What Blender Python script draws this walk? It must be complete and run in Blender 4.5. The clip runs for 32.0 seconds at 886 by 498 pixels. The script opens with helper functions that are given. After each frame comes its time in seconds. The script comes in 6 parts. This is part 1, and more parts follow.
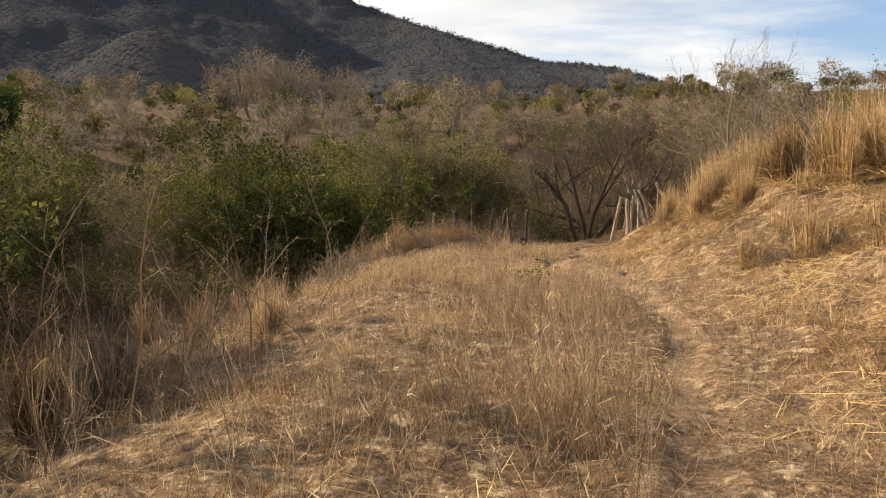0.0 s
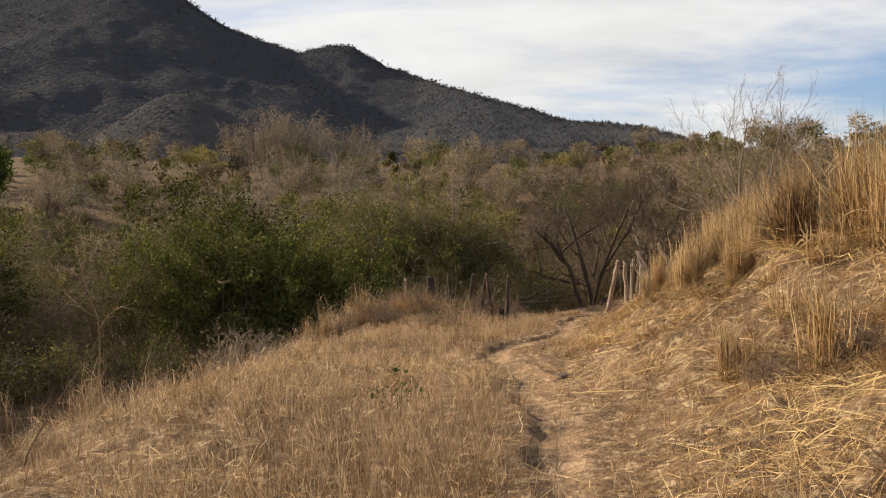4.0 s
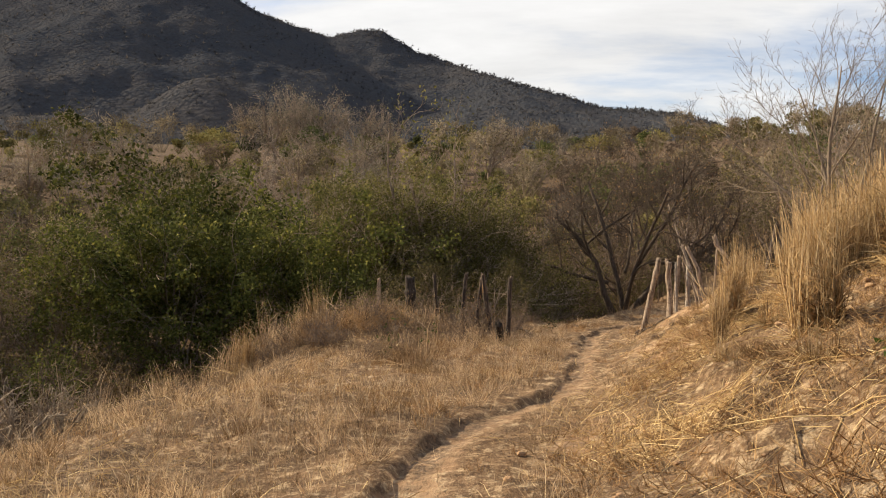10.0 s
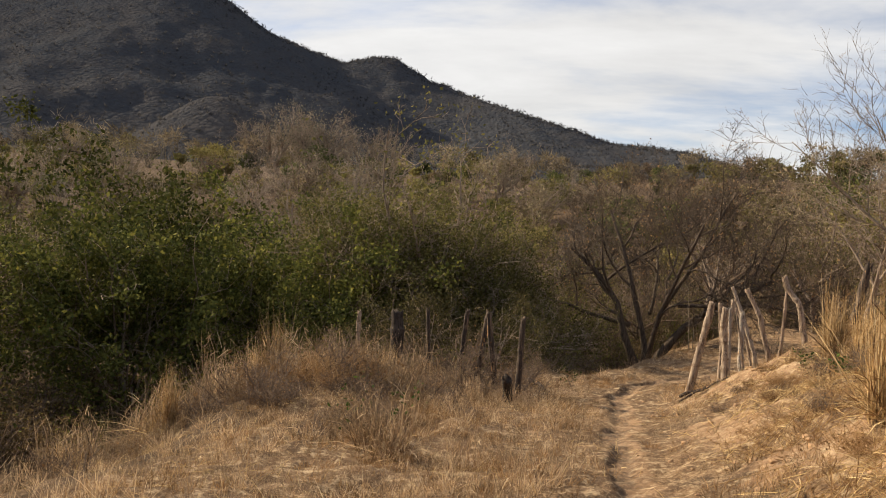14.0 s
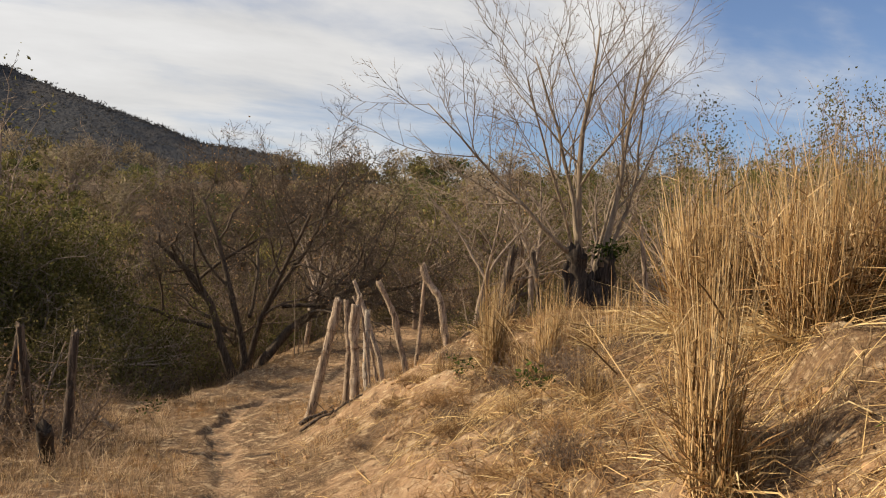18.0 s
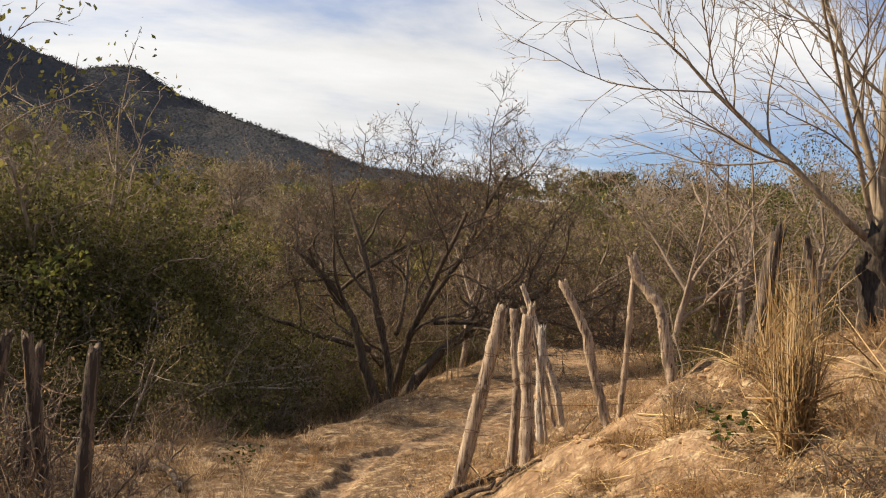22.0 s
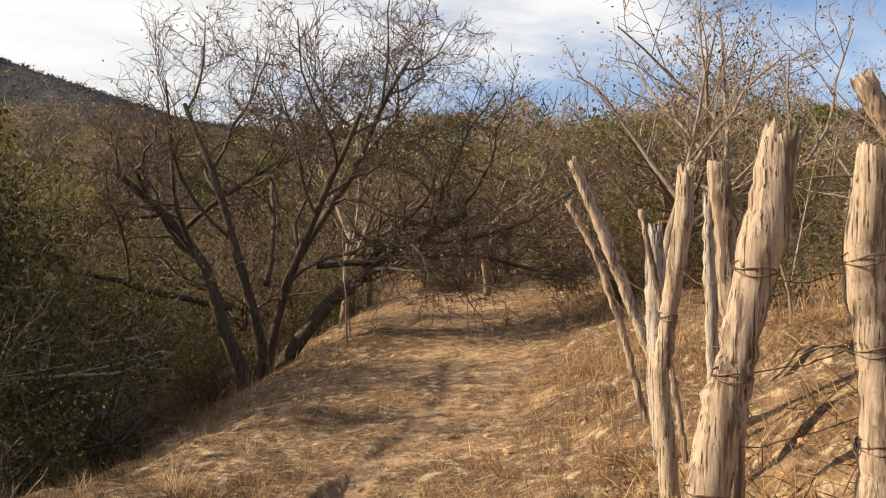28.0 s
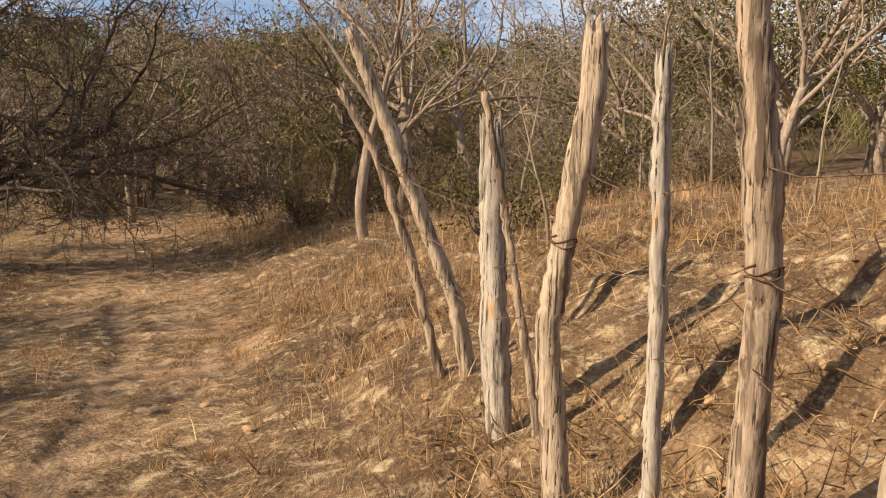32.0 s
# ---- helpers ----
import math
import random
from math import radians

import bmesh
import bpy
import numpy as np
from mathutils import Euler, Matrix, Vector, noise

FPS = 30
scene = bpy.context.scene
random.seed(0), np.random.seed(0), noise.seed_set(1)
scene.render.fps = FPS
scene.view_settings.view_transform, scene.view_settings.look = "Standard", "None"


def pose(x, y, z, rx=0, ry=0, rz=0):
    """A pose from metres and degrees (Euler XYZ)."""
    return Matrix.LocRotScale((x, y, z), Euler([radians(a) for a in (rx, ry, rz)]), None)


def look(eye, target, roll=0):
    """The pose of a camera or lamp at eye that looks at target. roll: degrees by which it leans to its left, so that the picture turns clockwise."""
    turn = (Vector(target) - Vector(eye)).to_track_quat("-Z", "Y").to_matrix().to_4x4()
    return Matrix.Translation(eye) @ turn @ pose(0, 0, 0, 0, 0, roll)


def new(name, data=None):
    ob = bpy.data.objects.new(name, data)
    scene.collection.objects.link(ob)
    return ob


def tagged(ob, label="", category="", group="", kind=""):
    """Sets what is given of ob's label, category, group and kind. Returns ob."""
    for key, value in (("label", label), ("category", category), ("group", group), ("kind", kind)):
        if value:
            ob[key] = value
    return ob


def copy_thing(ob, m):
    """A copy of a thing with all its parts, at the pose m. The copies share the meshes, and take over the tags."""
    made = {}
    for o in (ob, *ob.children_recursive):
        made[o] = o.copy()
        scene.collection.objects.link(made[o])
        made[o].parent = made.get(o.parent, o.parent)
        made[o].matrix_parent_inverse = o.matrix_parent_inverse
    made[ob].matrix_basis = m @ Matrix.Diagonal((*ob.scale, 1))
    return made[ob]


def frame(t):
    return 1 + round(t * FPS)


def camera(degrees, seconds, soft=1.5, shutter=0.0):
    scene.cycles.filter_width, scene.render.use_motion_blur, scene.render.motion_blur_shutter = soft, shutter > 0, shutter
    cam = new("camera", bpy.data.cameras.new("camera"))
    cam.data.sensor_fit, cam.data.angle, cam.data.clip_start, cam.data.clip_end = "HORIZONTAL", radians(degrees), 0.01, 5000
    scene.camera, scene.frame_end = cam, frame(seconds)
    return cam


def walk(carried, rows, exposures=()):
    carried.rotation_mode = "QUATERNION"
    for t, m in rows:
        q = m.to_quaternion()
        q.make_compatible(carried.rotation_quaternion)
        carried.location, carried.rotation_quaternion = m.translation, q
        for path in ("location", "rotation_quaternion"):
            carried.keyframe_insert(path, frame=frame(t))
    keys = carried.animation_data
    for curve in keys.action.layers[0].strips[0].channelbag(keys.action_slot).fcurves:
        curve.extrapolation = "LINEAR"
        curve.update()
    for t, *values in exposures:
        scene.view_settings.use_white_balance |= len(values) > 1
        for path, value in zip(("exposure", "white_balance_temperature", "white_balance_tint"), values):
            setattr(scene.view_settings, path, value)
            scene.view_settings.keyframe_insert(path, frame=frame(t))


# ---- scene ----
cam = camera(55.8, 32.0, soft=1.1)
METRES, EYE, TILT, LEAN, TURN = 32.0, 1.55, -6.0, 0.0, 0.0
ROWS = [
    (0.0, 0.0, 0.0, 0.0, 0.0, 0.0, -0.0),
    (0.5, 0.0101, 0.0155, 0.0005, 1.4, 0.04, -0.47),
    (1.0, 0.0224, 0.0248, 0.0019, 2.03, 0.79, -0.89),
    (1.5, 0.0324, 0.0393, 0.0039, 4.32, 1.22, -1.59),
    (2.0, 0.0414, 0.0552, 0.0063, 2.8, 2.13, -1.17),
    (2.5, 0.05, 0.0712, 0.0081, 3.85, 2.84, -0.8),
    (4.5, 0.0615, 0.1403, 0.0134, 1.38, 4.1, 0.06),
    (5.0, 0.0636, 0.16, 0.0145, 0.73, 3.15, -0.4),
    (5.5, 0.0655, 0.1776, 0.0159, -3.59, 3.6, 0.8),
    (6.0, 0.0713, 0.1948, 0.0168, -8.41, 3.91, 2.23),
    (6.5, 0.0756, 0.2124, 0.0206, -7.58, 4.44, 3.56),
    (7.0, 0.0778, 0.2307, 0.0222, -6.75, 5.58, 2.72),
    (7.5, 0.082, 0.2494, 0.0245, -1.52, 7.55, -0.17),
    (8.0, 0.081, 0.2637, 0.025, -0.33, 6.32, -0.69),
    (8.5, 0.0844, 0.2798, 0.0259, -3.9, 4.46, -0.11),
    (9.0, 0.0873, 0.296, 0.0284, -1.07, 4.44, -0.29),
    (9.5, 0.0861, 0.3137, 0.0292, 2.16, 3.51, 0.12),
    (10.0, 0.089, 0.3306, 0.0304, 4.04, 3.13, -0.73),
    (10.5, 0.0875, 0.3458, 0.0324, 4.86, 3.02, -0.5),
    (11.0, 0.0872, 0.3607, 0.0332, -1.29, 2.41, 0.41),
    (11.5, 0.087, 0.3796, 0.0349, -0.32, 2.74, 0.1),
    (12.0, 0.0843, 0.3963, 0.0361, 6.71, 3.83, -0.41),
    (12.5, 0.0836, 0.4125, 0.037, 13.73, 5.45, -0.72),
    (13.0, 0.0831, 0.4295, 0.0385, 17.92, 6.21, -2.11),
    (13.5, 0.0828, 0.4427, 0.0384, 12.41, 5.58, -2.56),
    (14.0, 0.0843, 0.4607, 0.0376, 4.2, 5.13, -3.33),
    (14.5, 0.0844, 0.4807, 0.0372, -4.86, 4.76, -3.96),
    (16.5, 0.0827, 0.5429, 0.0392, -14.86, 2.93, -0.19),
    (17.0, 0.0856, 0.5583, 0.0406, -18.01, 4.56, -0.21),
    (17.5, 0.0903, 0.5738, 0.0424, -23.76, 6.42, 0.09),
    (18.0, 0.0982, 0.5907, 0.0413, -23.08, 6.15, -0.23),
    (18.5, 0.1039, 0.6067, 0.041, -21.79, 3.83, -0.76),
    (19.0, 0.1104, 0.6199, 0.0416, -20.69, 3.51, -1.35),
    (19.5, 0.1159, 0.6378, 0.0423, -17.74, 4.26, -2.13),
    (20.0, 0.1198, 0.6522, 0.0425, -17.03, 4.36, -1.93),
    (20.5, 0.1259, 0.672, 0.0429, -14.3, 4.58, -2.21),
    (21.0, 0.1296, 0.6881, 0.043, -14.9, 4.76, -2.14),
    (21.5, 0.1324, 0.7036, 0.0425, -14.0, 6.23, -2.84),
    (22.0, 0.1345, 0.7226, 0.0435, -12.31, 7.44, -1.66),
    (22.5, 0.1363, 0.739, 0.0433, -14.17, 8.33, -0.39),
    (23.0, 0.1375, 0.7574, 0.0433, -14.25, 9.26, -0.03),
    (23.5, 0.137, 0.7745, 0.0422, -14.83, 6.58, 0.43),
    (24.0, 0.1387, 0.7914, 0.0409, -14.53, 4.43, -0.2),
    (24.5, 0.1369, 0.8084, 0.0416, -15.11, 4.35, -0.12),
    (25.0, 0.135, 0.8232, 0.0424, -16.72, 4.77, 0.32),
    (25.5, 0.1342, 0.8399, 0.0422, -16.68, 5.35, 0.05),
    (27.5, 0.1353, 0.8877, 0.0429, -22.06, 4.09, 3.12),
    (28.0, 0.1391, 0.9038, 0.0423, -23.43, 4.16, 2.22),
    (28.5, 0.1405, 0.9147, 0.0428, -26.06, 2.65, 1.37),
    (29.0, 0.1424, 0.9242, 0.044, -32.74, 2.27, 1.74),
    (29.5, 0.1458, 0.9327, 0.0431, -35.76, 1.53, 2.17),
    (30.0, 0.1478, 0.9383, 0.0437, -35.66, 0.16, 2.66),
    (30.5, 0.1468, 0.9412, 0.0439, -35.71, -0.68, 2.24),
    (31.0, 0.1443, 0.9462, 0.0445, -40.64, -0.94, 3.28),
    (31.5, 0.1434, 0.9539, 0.044, -45.43, -1.72, 3.31),
    (32.0, 0.1481, 0.963, 0.0429, -48.23, -2.0, 2.99),
]
walk(cam, [(t, pose(0, 0, EYE, TILT, LEAN, TURN) @ pose(METRES * x, METRES * y, METRES * z, 90 + pitch, roll, yaw)) for t, x, y, z, yaw, pitch, roll in ROWS], [(0.0, 0.94), (2.0, 0.88), (5.0, 0.7), (6.0, 0.82), (7.0, 0.8), (8.0, 0.6), (9.0, 0.6), (10.0, 0.82), (11.0, 0.82), (12.0, 0.66), (14.0, 0.70), (17.0, 0.78), (18.0, 0.56), (19.0, 0.7), (20.0, 0.76), (21.0, 0.96), (22.0, 0.8), (23.0, 0.82), (24.0, 0.76), (25.0, 0.84), (28.0, 0.90), (29.0, 0.98), (30.0, 0.80), (32.0, 0.78)])

# ---- world, sun ----
SUN_AZ, SUN_EL = -66.0, 29.0          # degrees: azimuth from +y towards +x, height over the horizon
world = bpy.data.worlds.new("world")
scene.world = world
world.use_nodes = True
wn, wl = world.node_tree.nodes, world.node_tree.links
wn.clear()
w_out = wn.new("ShaderNodeOutputWorld")
w_bg = wn.new("ShaderNodeBackground")
w_sky = wn.new("ShaderNodeTexSky")
w_sky.sky_type, w_sky.sun_disc = "NISHITA", False
w_sky.sun_elevation, w_sky.sun_rotation = radians(SUN_EL), radians(SUN_AZ)
w_sky.air_density, w_sky.dust_density, w_sky.ozone_density = 1.0, 0.6, 1.5
w_co = wn.new("ShaderNodeTexCoord")
w_sep = wn.new("ShaderNodeSeparateXYZ")
wl.new(w_co.outputs["Generated"], w_sep.inputs[0])


def w_math(op, a, b):
    n = wn.new("ShaderNodeMath")
    n.operation = op
    for i, v in enumerate((a, b)):
        if isinstance(v, (int, float)):
            n.inputs[i].default_value = v
        elif v is not None:
            wl.new(v, n.inputs[i])
    return n.outputs[0]


w_lift = w_math("ADD", w_math("MAXIMUM", w_sep.outputs[2], 0.0), 0.16)
w_comb = wn.new("ShaderNodeCombineXYZ")
wl.new(w_math("DIVIDE", w_sep.outputs[0], w_lift), w_comb.inputs[0])
wl.new(w_math("DIVIDE", w_sep.outputs[1], w_lift), w_comb.inputs[1])
w_map = wn.new("ShaderNodeMapping")
w_map.inputs["Rotation"].default_value = (0, 0, radians(25))
w_map.inputs["Scale"].default_value = (0.55, 1.0, 1.0)
w_map.inputs["Location"].default_value = (3.1, 1.7, 0.0)
wl.new(w_comb.outputs[0], w_map.inputs[0])


def w_noise(scale, detail, rough, distort):
    n = wn.new("ShaderNodeTexNoise")
    n.inputs["Scale"].default_value, n.inputs["Detail"].default_value = scale, detail
    n.inputs["Roughness"].default_value, n.inputs["Distortion"].default_value = rough, distort
    wl.new(w_map.outputs[0], n.inputs["Vector"])
    return n.outputs["Fac"]


w_big, w_small = w_noise(0.75, 6.0, 0.55, 0.4), w_noise(1.9, 7.0, 0.6, 0.2)
w_cover = wn.new("ShaderNodeMapRange")
w_cover.interpolation_type = "SMOOTHSTEP"
w_cover.inputs["From Min"].default_value, w_cover.inputs["From Max"].default_value = 0.40, 0.60
wl.new(w_math("ADD", w_math("MULTIPLY", w_big, 0.72), w_math("MULTIPLY", w_small, 0.28)), w_cover.inputs["Value"])
w_shade = wn.new("ShaderNodeMapRange")
w_shade.inputs["From Min"].default_value, w_shade.inputs["From Max"].default_value = 0.3, 0.7
w_shade.inputs["To Min"].default_value, w_shade.inputs["To Max"].default_value = 8.6, 11.5
wl.new(w_small, w_shade.inputs["Value"])
w_white = wn.new("ShaderNodeMixRGB")
w_white.blend_type = "MULTIPLY"
w_white.inputs[0].default_value = 1.0
w_white.inputs[1].default_value = (1.0, 0.98, 0.95, 1)
wl.new(w_shade.outputs[0], w_white.inputs[2])
w_gain = wn.new("ShaderNodeMixRGB")
w_gain.blend_type = "MULTIPLY"
w_gain.inputs[0].default_value = 1.0
w_gain.inputs[2].default_value = (1.35, 1.38, 1.6, 1)
wl.new(w_sky.outputs[0], w_gain.inputs[1])
w_mix = wn.new("ShaderNodeMixRGB")
wl.new(w_math("MULTIPLY", w_cover.outputs[0], 0.94), w_mix.inputs[0])
wl.new(w_gain.outputs[0], w_mix.inputs[1])
wl.new(w_white.outputs[0], w_mix.inputs[2])
wl.new(w_mix.outputs[0], w_bg.inputs["Color"])
w_bg.inputs["Strength"].default_value = 0.052
wl.new(w_bg.outputs[0], w_out.inputs["Surface"])

sun_way = Vector((math.sin(radians(SUN_AZ)) * math.cos(radians(SUN_EL)), math.cos(radians(SUN_AZ)) * math.cos(radians(SUN_EL)), math.sin(radians(SUN_EL))))
sun_data = bpy.data.lights.new("sun", "SUN")
sun_data.energy, sun_data.angle, sun_data.color = 5.0, radians(0.6), (1.0, 0.82, 0.58)
sun = new("sun", sun_data)
sun.matrix_world = look(sun_way * 100, (0, 0, 0))


# ---- materials ----
class Mat:
    """A small builder of node materials."""

    def __init__(self, name, rough=0.85, spec=0.25):
        self.m = bpy.data.materials.new(name)
        self.m.use_nodes = True
        self.n, self.l = self.m.node_tree.nodes, self.m.node_tree.links
        self.out = self.n["Material Output"]
        self.p = self.n["Principled BSDF"]
        self.p.inputs["Roughness"].default_value = rough
        self.p.inputs["Specular IOR Level"].default_value = spec

    def _set(self, socket, v):
        if isinstance(v, (int, float)):
            socket.default_value = v
        elif isinstance(v, tuple):
            socket.default_value = (*v, 1) if len(v) == 3 and socket.type == "RGBA" else v
        else:
            self.l.new(v, socket)

    def coords(self, kind="Object", scale=(1, 1, 1)):
        c, mp = self.n.new("ShaderNodeTexCoord"), self.n.new("ShaderNodeMapping")
        mp.inputs["Scale"].default_value = scale
        self.l.new(c.outputs[kind], mp.inputs[0])
        return mp.outputs[0]

    def noise(self, scale, detail=4.0, rough=0.55, at=None, distort=0.0):
        n = self.n.new("ShaderNodeTexNoise")
        n.inputs["Scale"].default_value, n.inputs["Detail"].default_value = scale, detail
        n.inputs["Roughness"].default_value, n.inputs["Distortion"].default_value = rough, distort
        self.l.new(at if at else self.coords(), n.inputs["Vector"])
        return n.outputs["Fac"]

    def cells(self, scale, at=None, feature="F1", out="Distance"):
        n = self.n.new("ShaderNodeTexVoronoi")
        n.feature = feature
        n.inputs["Scale"].default_value = scale
        self.l.new(at if at else self.coords(), n.inputs["Vector"])
        return n.outputs[out]

    def fit(self, v, a, b, c=0.0, d=1.0):
        n = self.n.new("ShaderNodeMapRange")
        n.interpolation_type = "SMOOTHSTEP"
        for key, value in (("From Min", a), ("From Max", b), ("To Min", c), ("To Max", d)):
            n.inputs[key].default_value = value
        self.l.new(v, n.inputs["Value"])
        return n.outputs[0]

    def math(self, op, a, b=0.0):
        n = self.n.new("ShaderNodeMath")
        n.operation = op
        self._set(n.inputs[0], a)
        self._set(n.inputs[1], b)
        return n.outputs[0]

    def mix(self, f, a, b, mode="MIX"):
        n = self.n.new("ShaderNodeMixRGB")
        n.blend_type = mode
        self._set(n.inputs[0], f)
        self._set(n.inputs[1], a)
        self._set(n.inputs[2], b)
        return n.outputs[0]

    def attribute(self, name):
        n = self.n.new("ShaderNodeAttribute")
        n.attribute_name = name
        return n.outputs["Fac"]

    def island(self):
        return self.n.new("ShaderNodeNewGeometry").outputs["Random Per Island"]

    def each(self):
        return self.n.new("ShaderNodeObjectInfo").outputs["Random"]

    def ramp(self, v, stops):
        n = self.n.new("ShaderNodeValToRGB")
        while len(n.color_ramp.elements) < len(stops):
            n.color_ramp.elements.new(0.5)
        for e, (at, c) in zip(n.color_ramp.elements, stops):
            e.position, e.color = at, (*c, 1)
        self.l.new(v, n.inputs[0])
        return n.outputs["Color"]

    def bump(self, h, strength=0.5, distance=0.02):
        n = self.n.new("ShaderNodeBump")
        n.inputs["Strength"].default_value, n.inputs["Distance"].default_value = strength, distance
        self.l.new(h, n.inputs["Height"])
        self.l.new(n.outputs[0], self.p.inputs["Normal"])

    def color(self, c):
        self._set(self.p.inputs["Base Color"], c)
        return self

    def thin(self, c, share):
        """Lets some light through, as leaves and dry blades do."""
        t, a = self.n.new("ShaderNodeBsdfTranslucent"), self.n.new("ShaderNodeMixShader")
        self._set(t.inputs["Color"], c)
        a.inputs[0].default_value = share
        self.l.new(self.p.outputs[0], a.inputs[1])
        self.l.new(t.outputs[0], a.inputs[2])
        self.l.new(a.outputs[0], self.out.inputs["Surface"])
        return self


def blade_material(name, stops, share=0.25, dim=0.62, lit=1.3, rough=0.85, spec=0.08):
    m = Mat(name, rough, spec)
    c = m.mix(0.25, m.ramp(m.island(), stops), m.ramp(m.noise(1.7, 3), [(0.3, stops[0][1]), (0.7, stops[-1][1])]))
    k = m.fit(m.each(), 0.0, 1.0, dim, lit)
    c = m.mix(1.0, c, k, "MULTIPLY")
    return m.color(c).thin(c, share).m


def wood_material(name, dark, light, scale=1.0, bump=0.5):
    m = Mat(name, 0.9, 0.15)
    long = m.coords("Object", (9 * scale, 9 * scale, 1.1 * scale))
    grain, patch = m.noise(3.0, 6, 0.65, long), m.noise(2.2 * scale, 3)
    c = m.mix(m.fit(grain, 0.35, 0.65), dark, light)
    c = m.mix(m.fit(patch, 0.4, 0.75, 0, 0.6), c, tuple(0.55 * (a + b) for a, b in zip(dark, light)))
    c = m.mix(m.math("MULTIPLY", m.each(), 0.35), c, dark)
    m.color(c)
    m.bump(grain, bump, 0.02 / scale)
    return m.m


def ground_material():
    m = Mat("dry_ground", 0.95, 0.1)
    at = m.coords("Object")
    sand, lush = m.attribute("sand"), m.attribute("litter")
    big, mid, fine = m.noise(0.35, 5, 0.6, at), m.noise(2.3, 6, 0.65, at), m.noise(19.0, 6, 0.7, at)
    speck = m.cells(34.0, at)
    flake = m.cells(70.0, at, "F1", "Color")
    earth = m.ramp(mid, [(0.25, (0.15, 0.088, 0.050)), (0.5, (0.315, 0.200, 0.116)), (0.75, (0.50, 0.355, 0.222))])
    earth = m.mix(m.fit(fine, 0.45, 0.75, 0, 0.55), earth, (0.50, 0.35, 0.21))
    straw = m.ramp(fine, [(0.3, (0.045, 0.027, 0.016)), (0.45, (0.150, 0.090, 0.049)), (0.6, (0.32, 0.210, 0.118)), (0.78, (0.52, 0.380, 0.225))])
    red = m.mix(m.fit(mid, 0.4, 0.7), (0.12, 0.074, 0.045), (0.28, 0.180, 0.106))
    straw = m.mix(m.fit(big, 0.42, 0.62, 0.1, 0.75), straw, red)
    blot = m.noise(1.1, 5, 0.7, at, 0.4)
    straw = m.mix(m.fit(blot, 0.46, 0.62, 0, 0.75), straw, (0.095, 0.062, 0.040))
    sep = m.n.new("ShaderNodeSeparateColor")
    m.l.new(flake, sep.inputs[0])
    straw = m.mix(m.fit(sep.outputs[0], 0.72, 0.8, 0, 0.22), straw, (0.10, 0.062, 0.036))
    straw = m.mix(m.fit(sep.outputs[1], 0.8, 0.86, 0, 0.22), straw, (0.60, 0.45, 0.26))
    edge = m.math("ADD", sand, m.math("MULTIPLY", m.math("SUBTRACT", m.noise(4.0, 6, 0.75, at), 0.5), 1.7))
    c = m.mix(m.fit(edge, 0.45, 0.8), straw, earth)
    chaff = m.noise(6.5, 7, 0.72, at, 0.3)
    c = m.mix(m.math("MULTIPLY", m.fit(chaff, 0.50, 0.64), m.fit(big, 0.3, 0.6, 0.45, 0.8)), c, m.mix(m.fit(fine, 0.35, 0.65), (0.44, 0.31, 0.18), (0.66, 0.52, 0.335)))
    c = m.mix(m.fit(chaff, 0.36, 0.44, 0.6, 0.0), c, (0.10, 0.066, 0.042))
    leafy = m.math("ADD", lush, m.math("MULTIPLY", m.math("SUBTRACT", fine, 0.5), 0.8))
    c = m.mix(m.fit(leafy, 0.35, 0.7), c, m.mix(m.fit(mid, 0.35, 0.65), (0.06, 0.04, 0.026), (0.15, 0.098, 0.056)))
    # rut: dark churned soil, with part of the groove's shadow put into the colour
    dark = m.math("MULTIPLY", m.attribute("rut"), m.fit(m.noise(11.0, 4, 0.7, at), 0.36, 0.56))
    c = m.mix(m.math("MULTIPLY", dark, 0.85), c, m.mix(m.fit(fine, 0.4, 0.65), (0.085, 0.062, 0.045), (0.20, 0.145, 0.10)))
    m.color(c)
    h = m.math("ADD", m.math("MULTIPLY", fine, 0.7), m.math("ADD", m.math("MULTIPLY", mid, 1.4), m.math("MULTIPLY", speck, 0.10)))
    m.bump(h, 1.0, 0.07)
    return m.m


def mountain_material():
    m = Mat("hazy_bare_forest_slope", 1.0, 0.0)
    at = m.coords("Object")
    big, mid, crowns = m.noise(0.006, 5, 0.6, at), m.noise(0.03, 5, 0.6, at), m.cells(0.34, at)
    # forest colours shifted to blue-grey: the haze of distance is painted in
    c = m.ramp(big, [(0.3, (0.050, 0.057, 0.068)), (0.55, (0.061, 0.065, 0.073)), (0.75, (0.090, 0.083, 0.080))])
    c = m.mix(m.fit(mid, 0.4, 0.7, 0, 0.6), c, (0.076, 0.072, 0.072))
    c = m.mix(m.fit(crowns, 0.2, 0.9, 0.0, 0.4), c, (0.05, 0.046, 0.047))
    m.color(c)
    m.bump(m.math("ADD", m.math("MULTIPLY", crowns, -0.5), m.noise(0.11, 8, 0.7, at)), 0.8, 4.0)
    return m.m


